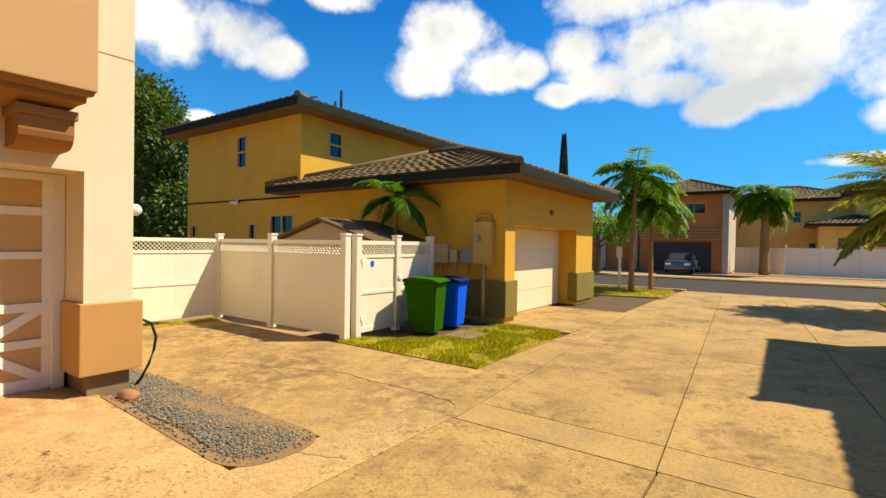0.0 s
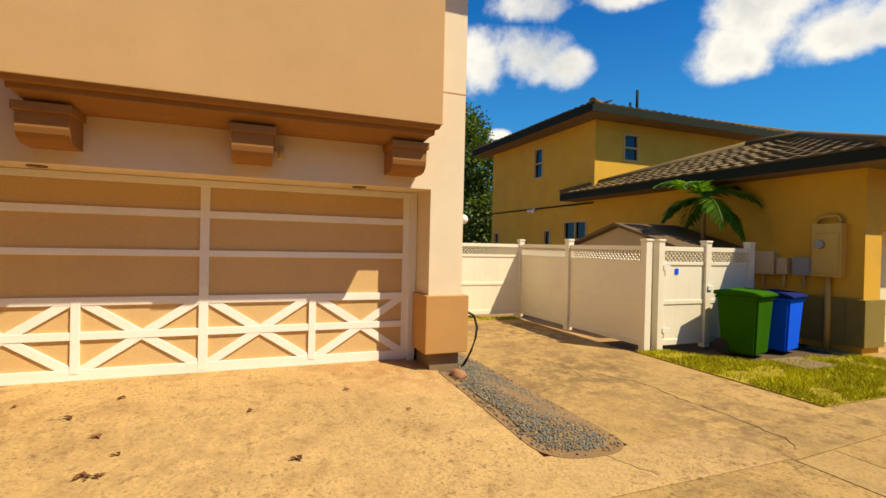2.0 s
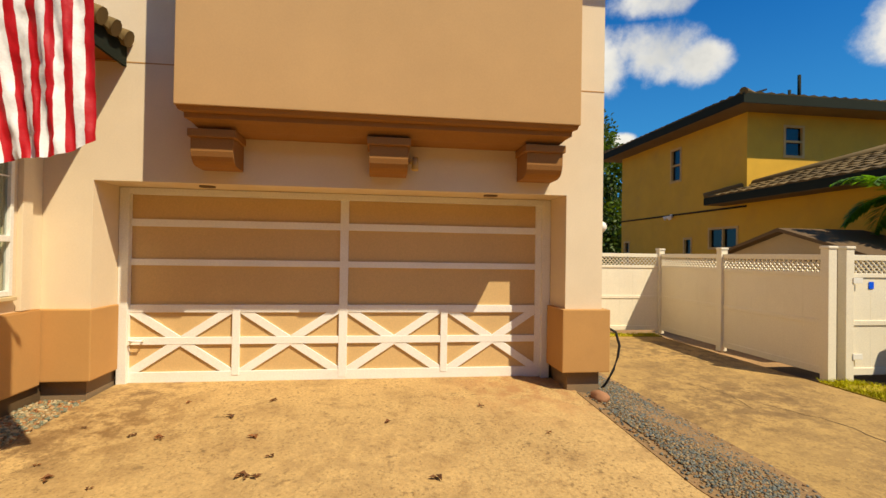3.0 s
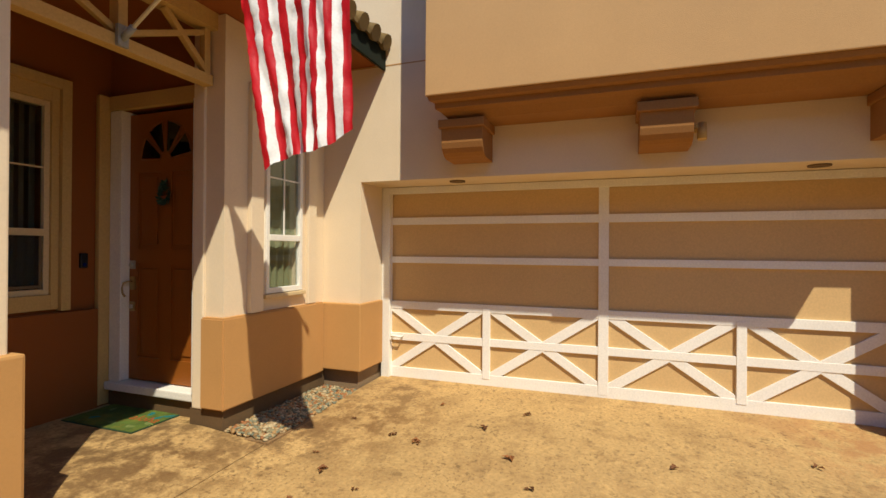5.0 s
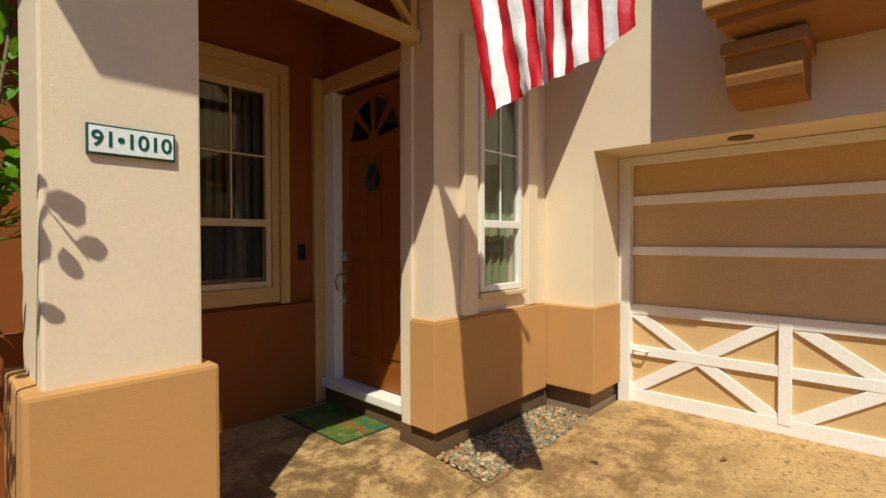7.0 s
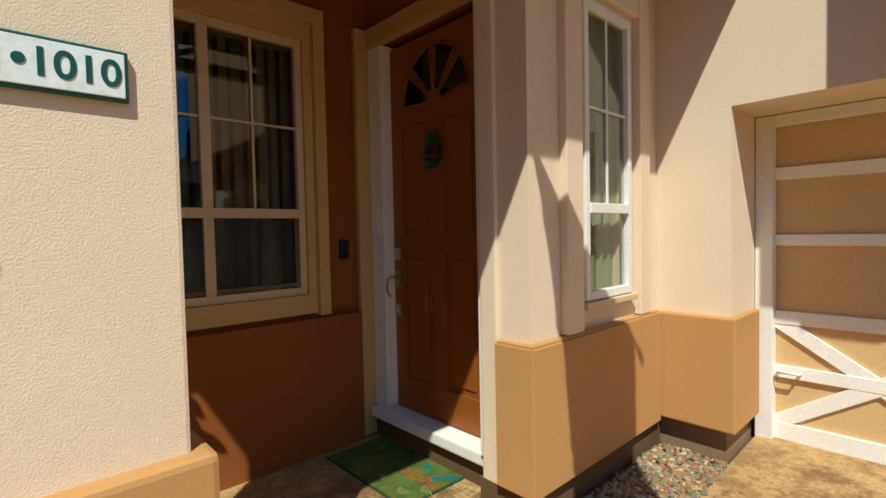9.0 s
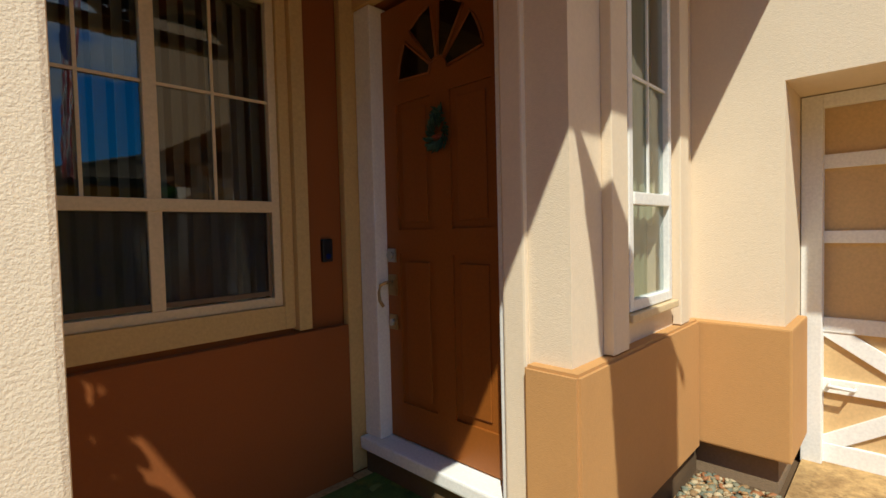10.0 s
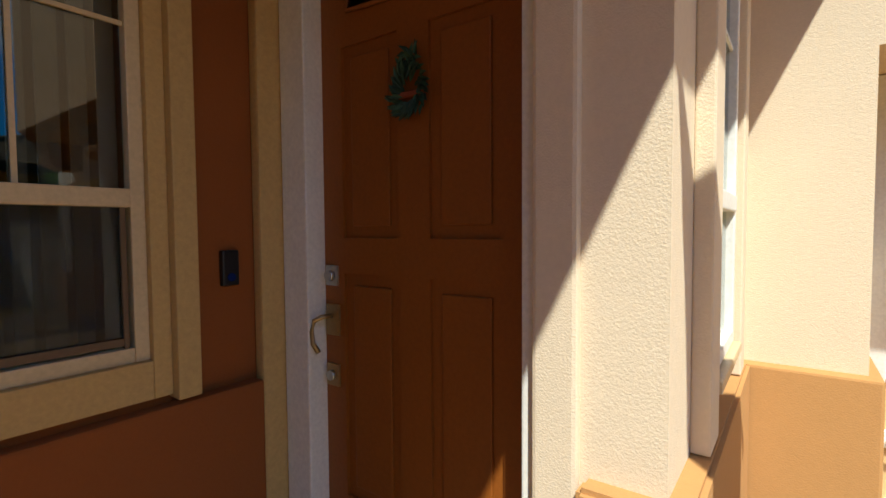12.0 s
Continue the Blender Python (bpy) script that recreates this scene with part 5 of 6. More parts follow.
# ---- gravel bed at the garage corner ----
GRAVELDIRT = material("gravel_bed_dirt", (0.25, 0.145, 0.06), 1.0, mottle=0.2, grain=0.3, grain_scale=60, bump=1.0, bump_scale=50)


def stone_material(name, cols):
    m = material(name, (0.3, 0.3, 0.3), 0.75, mottle=0.0, grain=0.1, grain_scale=90)
    nt = m.node_tree
    geo = nt.nodes.new("ShaderNodeNewGeometry")
    ramp = nt.nodes.new("ShaderNodeValToRGB")
    ramp.color_ramp.interpolation = "CONSTANT"
    ramp.color_ramp.elements[0].color = (*cols[0], 1)
    ramp.color_ramp.elements[1].position, ramp.color_ramp.elements[1].color = 1 / len(cols), (*cols[1], 1)
    for k, c in enumerate(cols[2:]):
        e = ramp.color_ramp.elements.new((k + 2) / len(cols))
        e.color = (*c, 1)
    nt.links.new(geo.outputs["Random Per Island"], ramp.inputs["Fac"])
    nt.links.new(ramp.outputs[0], nt.nodes["Principled BSDF"].inputs["Base Color"])
    return m


GRAVEL = stone_material("blue_grey_gravel", [(0.125, 0.13, 0.10), (0.23, 0.16, 0.08), (0.09, 0.09, 0.075), (0.33, 0.22, 0.10), (0.16, 0.15, 0.105), (0.24, 0.115, 0.04), (0.115, 0.13, 0.115), (0.20, 0.135, 0.06), (0.15, 0.155, 0.13)])
PEBBLE = stone_material("mixed_river_pebbles", [(0.35, 0.20, 0.075), (0.20, 0.185, 0.11), (0.40, 0.28, 0.14), (0.30, 0.12, 0.04), (0.26, 0.22, 0.115), (0.46, 0.35, 0.19), (0.25, 0.15, 0.06), (0.15, 0.155, 0.10)])


def stones(name, parent, mat, spots, seed, sizes, flat=0.55):
    """Many small rounded stones, lightly squashed and turned, in one mesh."""
    rng = random.Random(seed)
    ico = bmesh.new()
    bmesh.ops.create_icosphere(ico, subdivisions=1, radius=1.0)
    base_v = [v.co.copy() for v in ico.verts]
    base_f = [tuple(v.index for v in f.verts) for f in ico.faces]
    ico.free()
    verts, faces = [], []
    for x, y, z in spots:
        s = rng.uniform(*sizes)
        sc = Vector((s * rng.uniform(0.75, 1.3), s * rng.uniform(0.7, 1.1), s * flat * rng.uniform(0.7, 1.2)))
        rot = Euler((rng.gauss(0, 0.35), rng.gauss(0, 0.35), rng.uniform(0, 6.28))).to_matrix()
        k = len(verts)
        for c in base_v:
            w = 1 + 0.16 * noise.noise(c * 1.3 + Vector((x * 31, y * 29, 0)))
            p = rot @ Vector((c.x * sc.x * w, c.y * sc.y * w, c.z * sc.z * w))
            verts.append((x + p.x, y + p.y, z + p.z))
        faces += [tuple(i + k for i in f) for f in base_f]
    me = bpy.data.meshes.new(name)
    me.from_pydata(verts, [], faces)
    me.materials.append(mat)
    for p in me.polygons:
        p.use_smooth = True
    ob = new(name, me)
    ob.parent = parent
    ob["kind"] = "stuff"
    return ob


bed = thing("gravel_bed", "rounded bed of blue-grey gravel set in the concrete", "gravel")
bed["kind"] = "stuff"
BX0, BX1, BY0, BY1 = -6.5, -2.38, 2.44, 3.36


def in_bed(x, y, inset=0.0):
    south = BY0 + 0.02 * math.sin(x * 5)
    if not (BX0 + inset < x < BX1 - inset and south + inset < y < BY1 - inset):
        return False
    cx = BX1 - 0.42
    if x > cx:
        u, v = (x - cx) / (0.42 - inset), (y - (BY0 + BY1) / 2) / ((BY1 - BY0) / 2 - inset)
        return abs(u) ** 2.6 + abs(v) ** 2.6 < 1
    return not (x < -4.87 and y < 2.82)


bm = bmesh.new()
edge_pts = []
for k in range(25):
    a = -math.pi / 2 + math.pi * k / 24
    ca, sa = math.cos(a), math.sin(a)
    edge_pts.append((BX1 - 0.42 + 0.42 * abs(ca) ** 0.77, (BY0 + BY1) / 2 + (BY1 - BY0) / 2 * math.copysign(abs(sa) ** 0.77, sa)))
outline = [(-4.84, BY0), *edge_pts, (-6.5, BY1), (-6.5, 2.80), (-4.84, 2.80)]
top = [bm.verts.new((x, y, ground_z(x, y) + 0.006)) for x, y in outline]
lowv = [bm.verts.new((x, y, ground_z(x, y) - 0.12)) for x, y in outline]
bm.faces.new(top)
for k in range(len(outline)):
    bm.faces.new((top[k], lowv[k], lowv[(k + 1) % len(outline)], top[(k + 1) % len(outline)]))
part("dirt", bm, GRAVELDIRT, bed, "brown dirt rim of the gravel bed")
rng = random.Random(21)
spots = []
while len(spots) < 9000:
    x, y = rng.uniform(BX0, BX1), rng.uniform(BY0, BY1)
    if in_bed(x, y, 0.13) or (in_bed(x, y, 0.02) and rng.random() < 0.12):
        spots.append((x, y, ground_z(x, y) + rng.uniform(0.006, 0.014)))
stones("gravel", bed, GRAVEL, spots, 5, (0.006, 0.019), 0.45)
rock = thing("rock", "small rounded brown rock at the garage corner", "rock", at=(-4.62, 2.62, ground_z(-4.62, 2.62)))
bm = bmesh.new()
bmesh.ops.create_icosphere(bm, subdivisions=3, radius=1.0)
for v in bm.verts:
    w = 1 + 0.2 * noise.noise(v.co * 1.4)
    v.co = Vector((v.co.x * 0.13 * w, v.co.y * 0.09 * w, max(0.0, v.co.z * 0.065 * w + 0.04)))
part("stone", bm, material("brown_rock", (0.32, 0.15, 0.07), 0.9, mottle=0.2, bump=0.6, bump_scale=40), rock, smooth=True)
hose = thing("garden_hose", "black garden hose hanging at the house corner", "hose")
bm = bmesh.new()
tube(bm, [(-5.05, 2.80, 0.70), (-5.05, 2.93, 0.73), (-5.05, 3.02, 0.68), (-5.05, 3.07, 0.52), (-5.05, 3.05, 0.38), (-5.06, 3.0, 0.22), (-5.1, 2.93, 0.05), (-5.2, 2.90, -0.06)], 0.016, 8)
part("tube", bm, RUBBER, hose)
bm = bmesh.new()
tube(bm, [(-5.05, 2.80, 0.70), (-5.05, 2.88, 0.71)], 0.03, 10)
part("tap", bm, BRONZE, hose)
globe = thing("wall_lantern", "white globe wall lantern on the side wall", "light", at=(-5.35, NE, 1.98))
bm = bmesh.new()
bmesh.ops.create_uvsphere(bm, u_segments=16, v_segments=10, radius=0.07, matrix=Matrix.Translation((0, 0.20, 0)))
part("globe", bm, WHITE, globe, smooth=True)
bm = bmesh.new()
tube(bm, [(0, 0, -0.1), (0, 0.12, -0.12), (0, 0.20, -0.07)], 0.014, 8)
part("arm", bm, NBFASCIA, globe)
# crack in the path and dead leaves
rng = random.Random(31)
crk = thing("concrete_crack", "dark wandering crack across the concrete path", "crack")
crk["kind"] = "structure"
for corners, wide in (((-4.6, 4.62), (-3.94, 4.92), (-3.3, 4.88), (-2.68, 4.91), (-2.1, 4.83), (-1.9, 4.62)), 0.008), (((-2.55, 2.9), (-2.2, 3.05), (-1.9, 3.2)), 0.004), (((-1.9, 6.9), (-1.2, 7.35), (-0.5, 7.9), (0.5, 9.0)), 0.004), (((-5.6, 4.3), (-5.0, 4.5), (-4.4, 4.35)), 0.005):
    bm = bmesh.new()
    pts = []
    for p, q in zip(corners, corners[1:]):
        p, q = Vector((*p, 0)), Vector((*q, 0))
        n = max(3, int((q - p).length / 0.08))
        pts += [p.lerp(q, k / n) + Vector((rng.gauss(0, 0.008), rng.gauss(0, 0.014), 0)) for k in range(n)]
    last = None
    for k, p in enumerate(pts):
        w = Vector((0, wide * rng.uniform(0.5, 1.5), 0))
        edge_pair = [bm.verts.new((c.x, c.y, ground_z(c.x, c.y) + 0.0025)) for c in (p - w, p + w)]
        if last:
            bm.faces.new((last[0], edge_pair[0], edge_pair[1], last[1]))
        last = edge_pair
    part("line", bm, JOINT, crk)
DEADLEAF = material("dead_leaf", (0.20, 0.075, 0.02), 0.8, mottle=0.2, island=0.5, objects=0.4)
leaf_meshes = []
for k in range(4):
    bm = bmesh.new()
    ln = 0.05 + 0.014 * k
    leaf(bm, Vector((-ln / 2, 0, 0.010)), Vector((1, 0.1, 0.12)), Vector((0, 0, 1)), ln, ln * 0.5, 0.45)
    leaf(bm, Vector((0, 0.01, 0.006)), Vector((0.3, 1, 0.3)), Vector((0, 0, 1)), ln * 0.8, ln * 0.4, 0.4)
    me = bpy.data.meshes.new("dead_leaf")
    bm.to_mesh(me)
    bm.free()
    me.materials.append(DEADLEAF)
    leaf_meshes.append(me)
LEAVES = [(-3.44, -2.36), (-3.91, -1.94), (-3.88, -1.69), (-3.82, -0.88), (-2.84, -2.12), (-4.69, -1.74), (-4.71, -0.91), (-4.29, -1.2), (-3.07, -1.8), (-3.45, -0.67), (-4.04, 0.25), (-3.24, -2.15), (-4.13, -2.39), (-3.14, -0.78), (-3.12, -0.73), (-3.17, -0.82), (-3.95, -1.9), (-3.86, -1.66), (-4.4, 1.2), (-3.0, 0.6), (-3.7, 1.7)]
for k, (x, y) in enumerate(LEAVES):
    ob = new("dead_leaf", leaf_meshes[k % 4])
    ob.location, ob.rotation_euler = (x, y, ground_z(x, y) + 0.001), (0, 0, rng.uniform(0, 6.28))
    tagged(ob, "small curled brown dead leaf on the concrete", "leaf", "dead leaves on the drive")

# ---- pebbles at the foot of the pier ----
peb = thing("pebble_bed", "bed of mixed river pebbles at the foot of the pier", "pebbles")
peb["kind"] = "stuff"
bm = bmesh.new()
prism(bm, [(-4.86, -3.24), (-3.37, -3.24), (-3.37, -2.745), (-4.86, -2.745)], "z", -0.05, 0.03)
part("dirt", bm, GRAVELDIRT, peb)
spots = []
for k in range(2000):
    x, y = rng.uniform(-4.84, -3.40), rng.uniform(-3.2, -2.78)
    spots.append((x, y, 0.034 + rng.uniform(0.0, 0.02) + 0.05 * max(0, (-2.85 - y))))
stones("pebble", peb, PEBBLE, spots, 6, (0.013, 0.03), 0.5)

# ---- far side of the street ----
RUST = material("rust_red_stucco", (0.58, 0.19, 0.05), 0.9, mottle=0.08, bump=0.3)
FARCREAM = material("pale_stucco", (0.55, 0.45, 0.33), 0.9, mottle=0.07)
FAROCHRE = material("far_ochre_stucco", (0.72, 0.42, 0.11), 0.9, mottle=0.08)
SLATGREY = material("dark_slatted_door", (0.10, 0.06, 0.045), 0.7)
fh = thing("street_house", "two-storey rust-red house across the street with brown roof", "house", "houses across the street")
bm = bmesh.new()
wall_with_holes(bm, "y", 41.0, 41.3, -8.6, -2.9, -0.15, 5.6, [(-5.6, -4.0, 4.2, 5.0), (-7.6, -3.6, -0.15, 2.1)])
part("wall", bm, RUST, fh)
bm = bmesh.new()
box(bm, -2.9, -2.5, 40.9, 47.0, -0.15, 5.6)
part("side_wall", bm, FARCREAM, fh)
bm = bmesh.new()
box(bm, -16.0, -8.6, 42.2, 42.5, -0.15, 3.0)
part("wing_wall", bm, RUST, fh)
for k in range(3):
    part_box("pier", fh, FARCREAM, -14.8 + k * 2.6, -14.2 + k * 2.6, 41.9, 42.2, -0.15, 2.8, bevel=0.01)
small_window(fh, "y", 41.0, -5.6, -4.0, 4.2, 5.0, rail=False)
part_box("garage_back", fh, SLATGREY, -7.6, -3.6, 41.2, 41.25, -0.15, 2.1)
for k in range(8):
    part_box("garage_slat", fh, SLATGREY, -7.6, -3.6, 41.1, 41.15, -0.12 + k * 0.28, 0.12 + k * 0.28, bevel=0.01)
for k in range(4):
    part_box("balcony_rail", fh, TRIM, -8.6, -2.9, 40.75, 40.85, 2.3 + k * 0.22, 2.38 + k * 0.22)
hip_roof("street_house_roof", -8.6, -2.5, 41.0, 48.0, 5.8, 20, 0.6, "brown tiled roof of the house across the street")
hip_roof("street_wing_roof", -16.0, -8.6, 42.2, 48.0, 3.2, 18, 0.5, "brown tiled roof of the low wing across the street")
oh = thing("street_house", "ochre two-storey house behind a white fence across the street", "house", "houses across the street")
for x0, x1, y0, y1, zt, holes in ((-3.4, 5.2, 50.0, 56.0, 5.6, [(1.2, 1.9, 3.9, 4.8), (2.4, 2.9, 1.0, 2.2)]), (2.9, 11.5, 46.5, 54.0, 3.4, [(4.0, 5.6, 0.8, 2.6), (6.2, 6.8, 1.9, 2.5), (7.6, 8.4, 1.9, 2.4)]), (5.2, 11.0, 49.0, 55.0, 6.0, [(7.0, 7.8, 4.3, 5.3)])):
    bm = bmesh.new()
    wall_with_holes(bm, "y", y0, y0 + 0.3, x0, x1, -0.15, zt, holes)
    part("wall", bm, FAROCHRE, oh)
    bm = bmesh.new()
    box(bm, x0, x0 + 0.3, y0 + 0.3, y1, -0.15, zt)
    part("side_wall", bm, FAROCHRE, oh)
    for a, b, c, d in holes:
        small_window(oh, "y", y0, a, b, c, d)
hip_roof("street_house_roof", -3.4, 5.2, 50.0, 57.0, 5.8, 18, 0.7, "brown tiled roof of the ochre house")
hip_roof("street_house_roof", 2.9, 11.5, 46.5, 54.0, 3.6, 12, 0.8, "low brown tiled roof of the ochre house")
hip_roof("street_house_roof", 5.2, 11.0, 49.0, 56.0, 6.2, 20, 0.7, "upper brown tiled roof of the ochre house")
wf = thing("street_fence", "plain white fence across the street", "fence")
for k in range(4):
    part_box("panel", wf, VINYL, 0.9 + k * 2.0, 2.84 + k * 2.0, 41.6, 41.7, -0.15, 1.75)
    part_box("post", wf, VINYL, 0.84 + k * 2.0, 0.98 + k * 2.0, 41.55, 41.75, -0.15, 1.95, bevel=0.02)
for k in range(3):
    part_box("panel", wf, FARCREAM, -2.2 + k * 1.03, -1.2 + k * 1.03, 42.6, 42.7, -0.15, 1.75, label="tan fence panel")
CARPAINT = material("grey_car_paint", (0.13, 0.15, 0.18), 0.25, metal=0.6, mottle=0.02)
car = thing("car", "dark grey saloon car parked on a drive across the street", "car", at=(-5.1, 38.6, -0.12))
bm = bmesh.new()
prism(bm, [(-2.1, 0.25), (2.1, 0.25), (2.15, 0.6), (2.0, 0.78), (1.1, 0.92), (-1.5, 0.95), (-2.1, 0.85), (-2.18, 0.5)], "x", -0.85, 0.85)
bmesh.ops.bevel(bm, geom=list(bm.edges), offset=0.06, segments=2, affect="EDGES")
part("body", bm, CARPAINT, car)
bm = bmesh.new()
prism(bm, [(1.0, 0.92), (0.35, 1.36), (-0.9, 1.38), (-1.6, 0.95)], "x", -0.72, 0.72)
bmesh.ops.bevel(bm, geom=list(bm.edges), offset=0.05, segments=2, affect="EDGES")
part("cabin", bm, SOLARBLACK, car, "dark glazed cabin")
part_box("roof", car, CARPAINT, -0.66, 0.66, -0.85, 0.3, 1.37, 1.42, bevel=0.02)
for sx in (-0.8, 0.8):
    for y in (-1.35, 1.3):
        bm = bmesh.new()
        tube(bm, [(sx - 0.1, y, 0.32), (sx + 0.1, y, 0.32)], 0.32, 18)
        w = part("wheel", bm, RUBBER, car, "black tyre")
        bm = bmesh.new()
        tube(bm, [(sx - 0.115, y, 0.32), (sx + 0.115, y, 0.32)], 0.19, 14)
        part("rim", bm, STEEL, w)
for sx in (-0.6, 0.6):
    part_box("headlight", car, WHITE, sx - 0.18, sx + 0.18, -2.19, -2.12, 0.58, 0.72, bevel=0.02)
sp = thing("sign_post", "small white post beside the lane mouth", "post", at=(-4.9, 21.6, LOW))
part_box("post", sp, WHITE, -0.05, 0.05, -0.05, 0.05, 0.0, 1.3, bevel=0.01)
part_box("plate", sp, WHITE, -0.12, 0.12, -0.07, -0.05, 1.3, 1.75, bevel=0.01)

# ---- house across the lane, which shades the drive ----
eh = thing("lane_house", "cream two-storey house across the lane", "house")
for x0, x1, y0, y1 in ((4.28, 12.0, 9.95, 14.0), (4.95, 12.0, -12.0, 9.95)):
    bm = bmesh.new()
    box(bm, x0, x1, y0, y1, -0.2, 5.4)
    part("wall", bm, CREAM, eh)
hip_roof("lane_house_roof", 4.28, 12.0, 10.4, 14.0, 5.6, 16, 0.5, "brown tiled roof of the house across the lane", 0.15)
hip_roof("lane_house_roof", 4.95, 12.0, -12.0, 9.6, 5.6, 16, 0.5, "long brown tiled roof of the house across the lane", 0.15)


# ---- porch things ----
RED = material("red_nylon", (0.50, 0.004, 0.009), 0.55, mottle=0.06, bump=0.3, bump_scale=40)
FLAGWHITE = material("white_nylon", (0.80, 0.76, 0.70), 0.55, mottle=0.05, bump=0.3, bump_scale=40)
FLAGBLUE = material("blue_nylon", (0.02, 0.035, 0.16), 0.55, mottle=0.06, bump=0.3, bump_scale=40)
flag = thing("flag", "red and white striped flag hanging from a slanted pole", "flag")
P0, P1 = Vector((-2.60, -3.36, 3.00)), Vector((-2.60, -1.52, 4.20))
bm = bmesh.new()
tube(bm, [P0, P1], 0.014, 10)
part("pole", bm, WHITE, flag)
bm = bmesh.new()
bmesh.ops.create_uvsphere(bm, u_segments=12, v_segments=8, radius=0.03, matrix=Matrix.Translation(P1))
part("finial", bm, BRONZE, flag, smooth=True)
bm = bmesh.new()
box(bm, -2.64, -2.56, -3.372, -3.34, 2.95, 3.10, 0.005)
tube(bm, [(-2.60, -3.36, 3.0), (-2.60, -3.25, 3.072)], 0.024, 10)
part("bracket", bm, GREYMETAL, flag)


def cloth(u, v):
    """u along the pole from the wall end, v down the flag; the cloth gathers and sways towards the tip as it hangs."""
    y_top = -2.52 + 0.93 * u
    z_top = P0.z + (y_top - P0.y) * 0.652
    y_low = -2.09 + 0.55 * u
    z_low = 2.03 + 0.19 * u + 0.03 * math.sin(u * 7)
    s = v ** 0.65
    y = y_top + (y_low - y_top) * s
    z = z_top + (z_low - z_top) * v
    deep = v * (0.030 * math.sin(u * 9.0 + v * 2.6) + 0.012 * math.sin(u * 31.0 - v * 9.0 + 1.0)) + 0.014 * noise.noise((u * 9.0, v * 20.0, 1.0)) + 0.010 * noise.noise((u * 24.0, v * 45.0, 5.0))
    y += v * 0.012 * math.cos(u * 9.0 + v * 2.6)
    return Vector((-2.60 + deep + 0.05 * v, y, z))


NV = 44
for k in range(13):
    bm = bmesh.new()
    cols = []
    for q in range(6):
        u = (k + q / 5) / 13
        cols.append([bm.verts.new(cloth(u, j / NV)) for j in range(NV + 1)])
    start = 18 if k >= 6 else 0
    for a, b in zip(cols, cols[1:]):
        for j in range(start, NV):
            bm.faces.new((a[j], b[j], b[j + 1], a[j + 1])).smooth = True
    for v in [v for v in bm.verts if not v.link_faces]:
        bm.verts.remove(v)
    ob = part("stripe", bm, RED if k % 2 == 0 else FLAGWHITE, flag)
bm = bmesh.new()
cols = [[bm.verts.new(cloth((6 + 7 * q / 24) / 13, j / NV)) for j in range(19)] for q in range(25)]
for a, b in zip(cols, cols[1:]):
    for j in range(18):
        bm.faces.new((a[j], b[j], b[j + 1], a[j + 1])).smooth = True
part("canton", bm, FLAGBLUE, flag)


def lettering(name, text, size, parent, mat, m, bold=0.0, thick=0.0015):
    c = bpy.data.curves.new(name, "FONT")
    c.body, c.size, c.extrude, c.align_x, c.align_y, c.offset = text, size, thick, "CENTER", "CENTER", bold
    tmp = bpy.data.objects.new(name, c)
    me = bpy.data.meshes.new_from_object(tmp)
    bpy.data.objects.remove(tmp)
    me.materials.append(mat)
    ob = new(name, me)
    ob.parent = parent
    ob.matrix_local = m
    return ob


SIGNGREEN = material("dark_green_enamel", (0.01, 0.075, 0.055), 0.4)
SIGNWHITE = material("sign_white", (0.78, 0.82, 0.74), 0.4, mottle=0.04, stain=(0.4, 0.36, 0.25), stain_scale=14, stain_amount=0.4)
plate = thing("house_number_sign", "white house number plaque with green border and figures", "sign", at=(-1.58, CN, 1.936))
part_box("frame", plate, SIGNGREEN, -0.153, 0.153, 0.0, 0.018, -0.058, 0.058, bevel=0.004)
part_box("face", plate, SIGNWHITE, -0.145, 0.145, 0.014, 0.021, -0.050, 0.050, bevel=0.002)
lettering("number", "91•1010", 0.083, plate, SIGNGREEN, pose(0, 0.0215, 0.0, 90, 0, 180), bold=0.0015)

BLACK = material("black_plastic", (0.012, 0.011, 0.011), 0.4)
bell = thing("doorbell", "small black doorbell camera on the rust wall", "doorbell", at=(-3.305, PB, 1.45))
part_box("case", bell, BLACK, -0.034, 0.034, 0.0, 0.028, -0.068, 0.068, bevel=0.008)
bm = bmesh.new()
tube(bm, [(0, 0.027, -0.035), (0, 0.032, -0.035)], 0.016, 14)
part("button", bm, NAVY, bell)

lock = thing("door_hardware", "worn brass lever handle and locks on the brown door", "door handle", at=(DX0 - 0.04, -4.535, 0))
part_box("deadbolt_plate", lock, STEEL, 0.0, 0.012, -0.035, 0.035, 1.37, 1.45, bevel=0.004)
bm = bmesh.new()
tube(bm, [(0.012, 0, 1.41), (0.03, 0, 1.41)], 0.022, 14)
part("deadbolt_cylinder", bm, STEEL, lock)
part_box("handle_plate", lock, BRONZE, 0.0, 0.012, -0.035, 0.04, 1.17, 1.295, bevel=0.004)
bm = bmesh.new()
tube(bm, [(0.012, 0.0, 1.25), (0.06, -0.005, 1.25), (0.075, -0.03, 1.235), (0.075, -0.05, 1.19), (0.072, -0.045, 1.14), (0.06, -0.025, 1.105)], 0.010, 8)
part("pull", bm, BRONZE, lock)
part_box("lock_plate", lock, BRONZE, 0.0, 0.012, -0.035, 0.035, 0.965, 1.055, bevel=0.004)
bm = bmesh.new()
tube(bm, [(0.012, 0, 1.01), (0.028, 0, 1.01)], 0.02, 12)
part("lock_cylinder", bm, STEEL, lock)

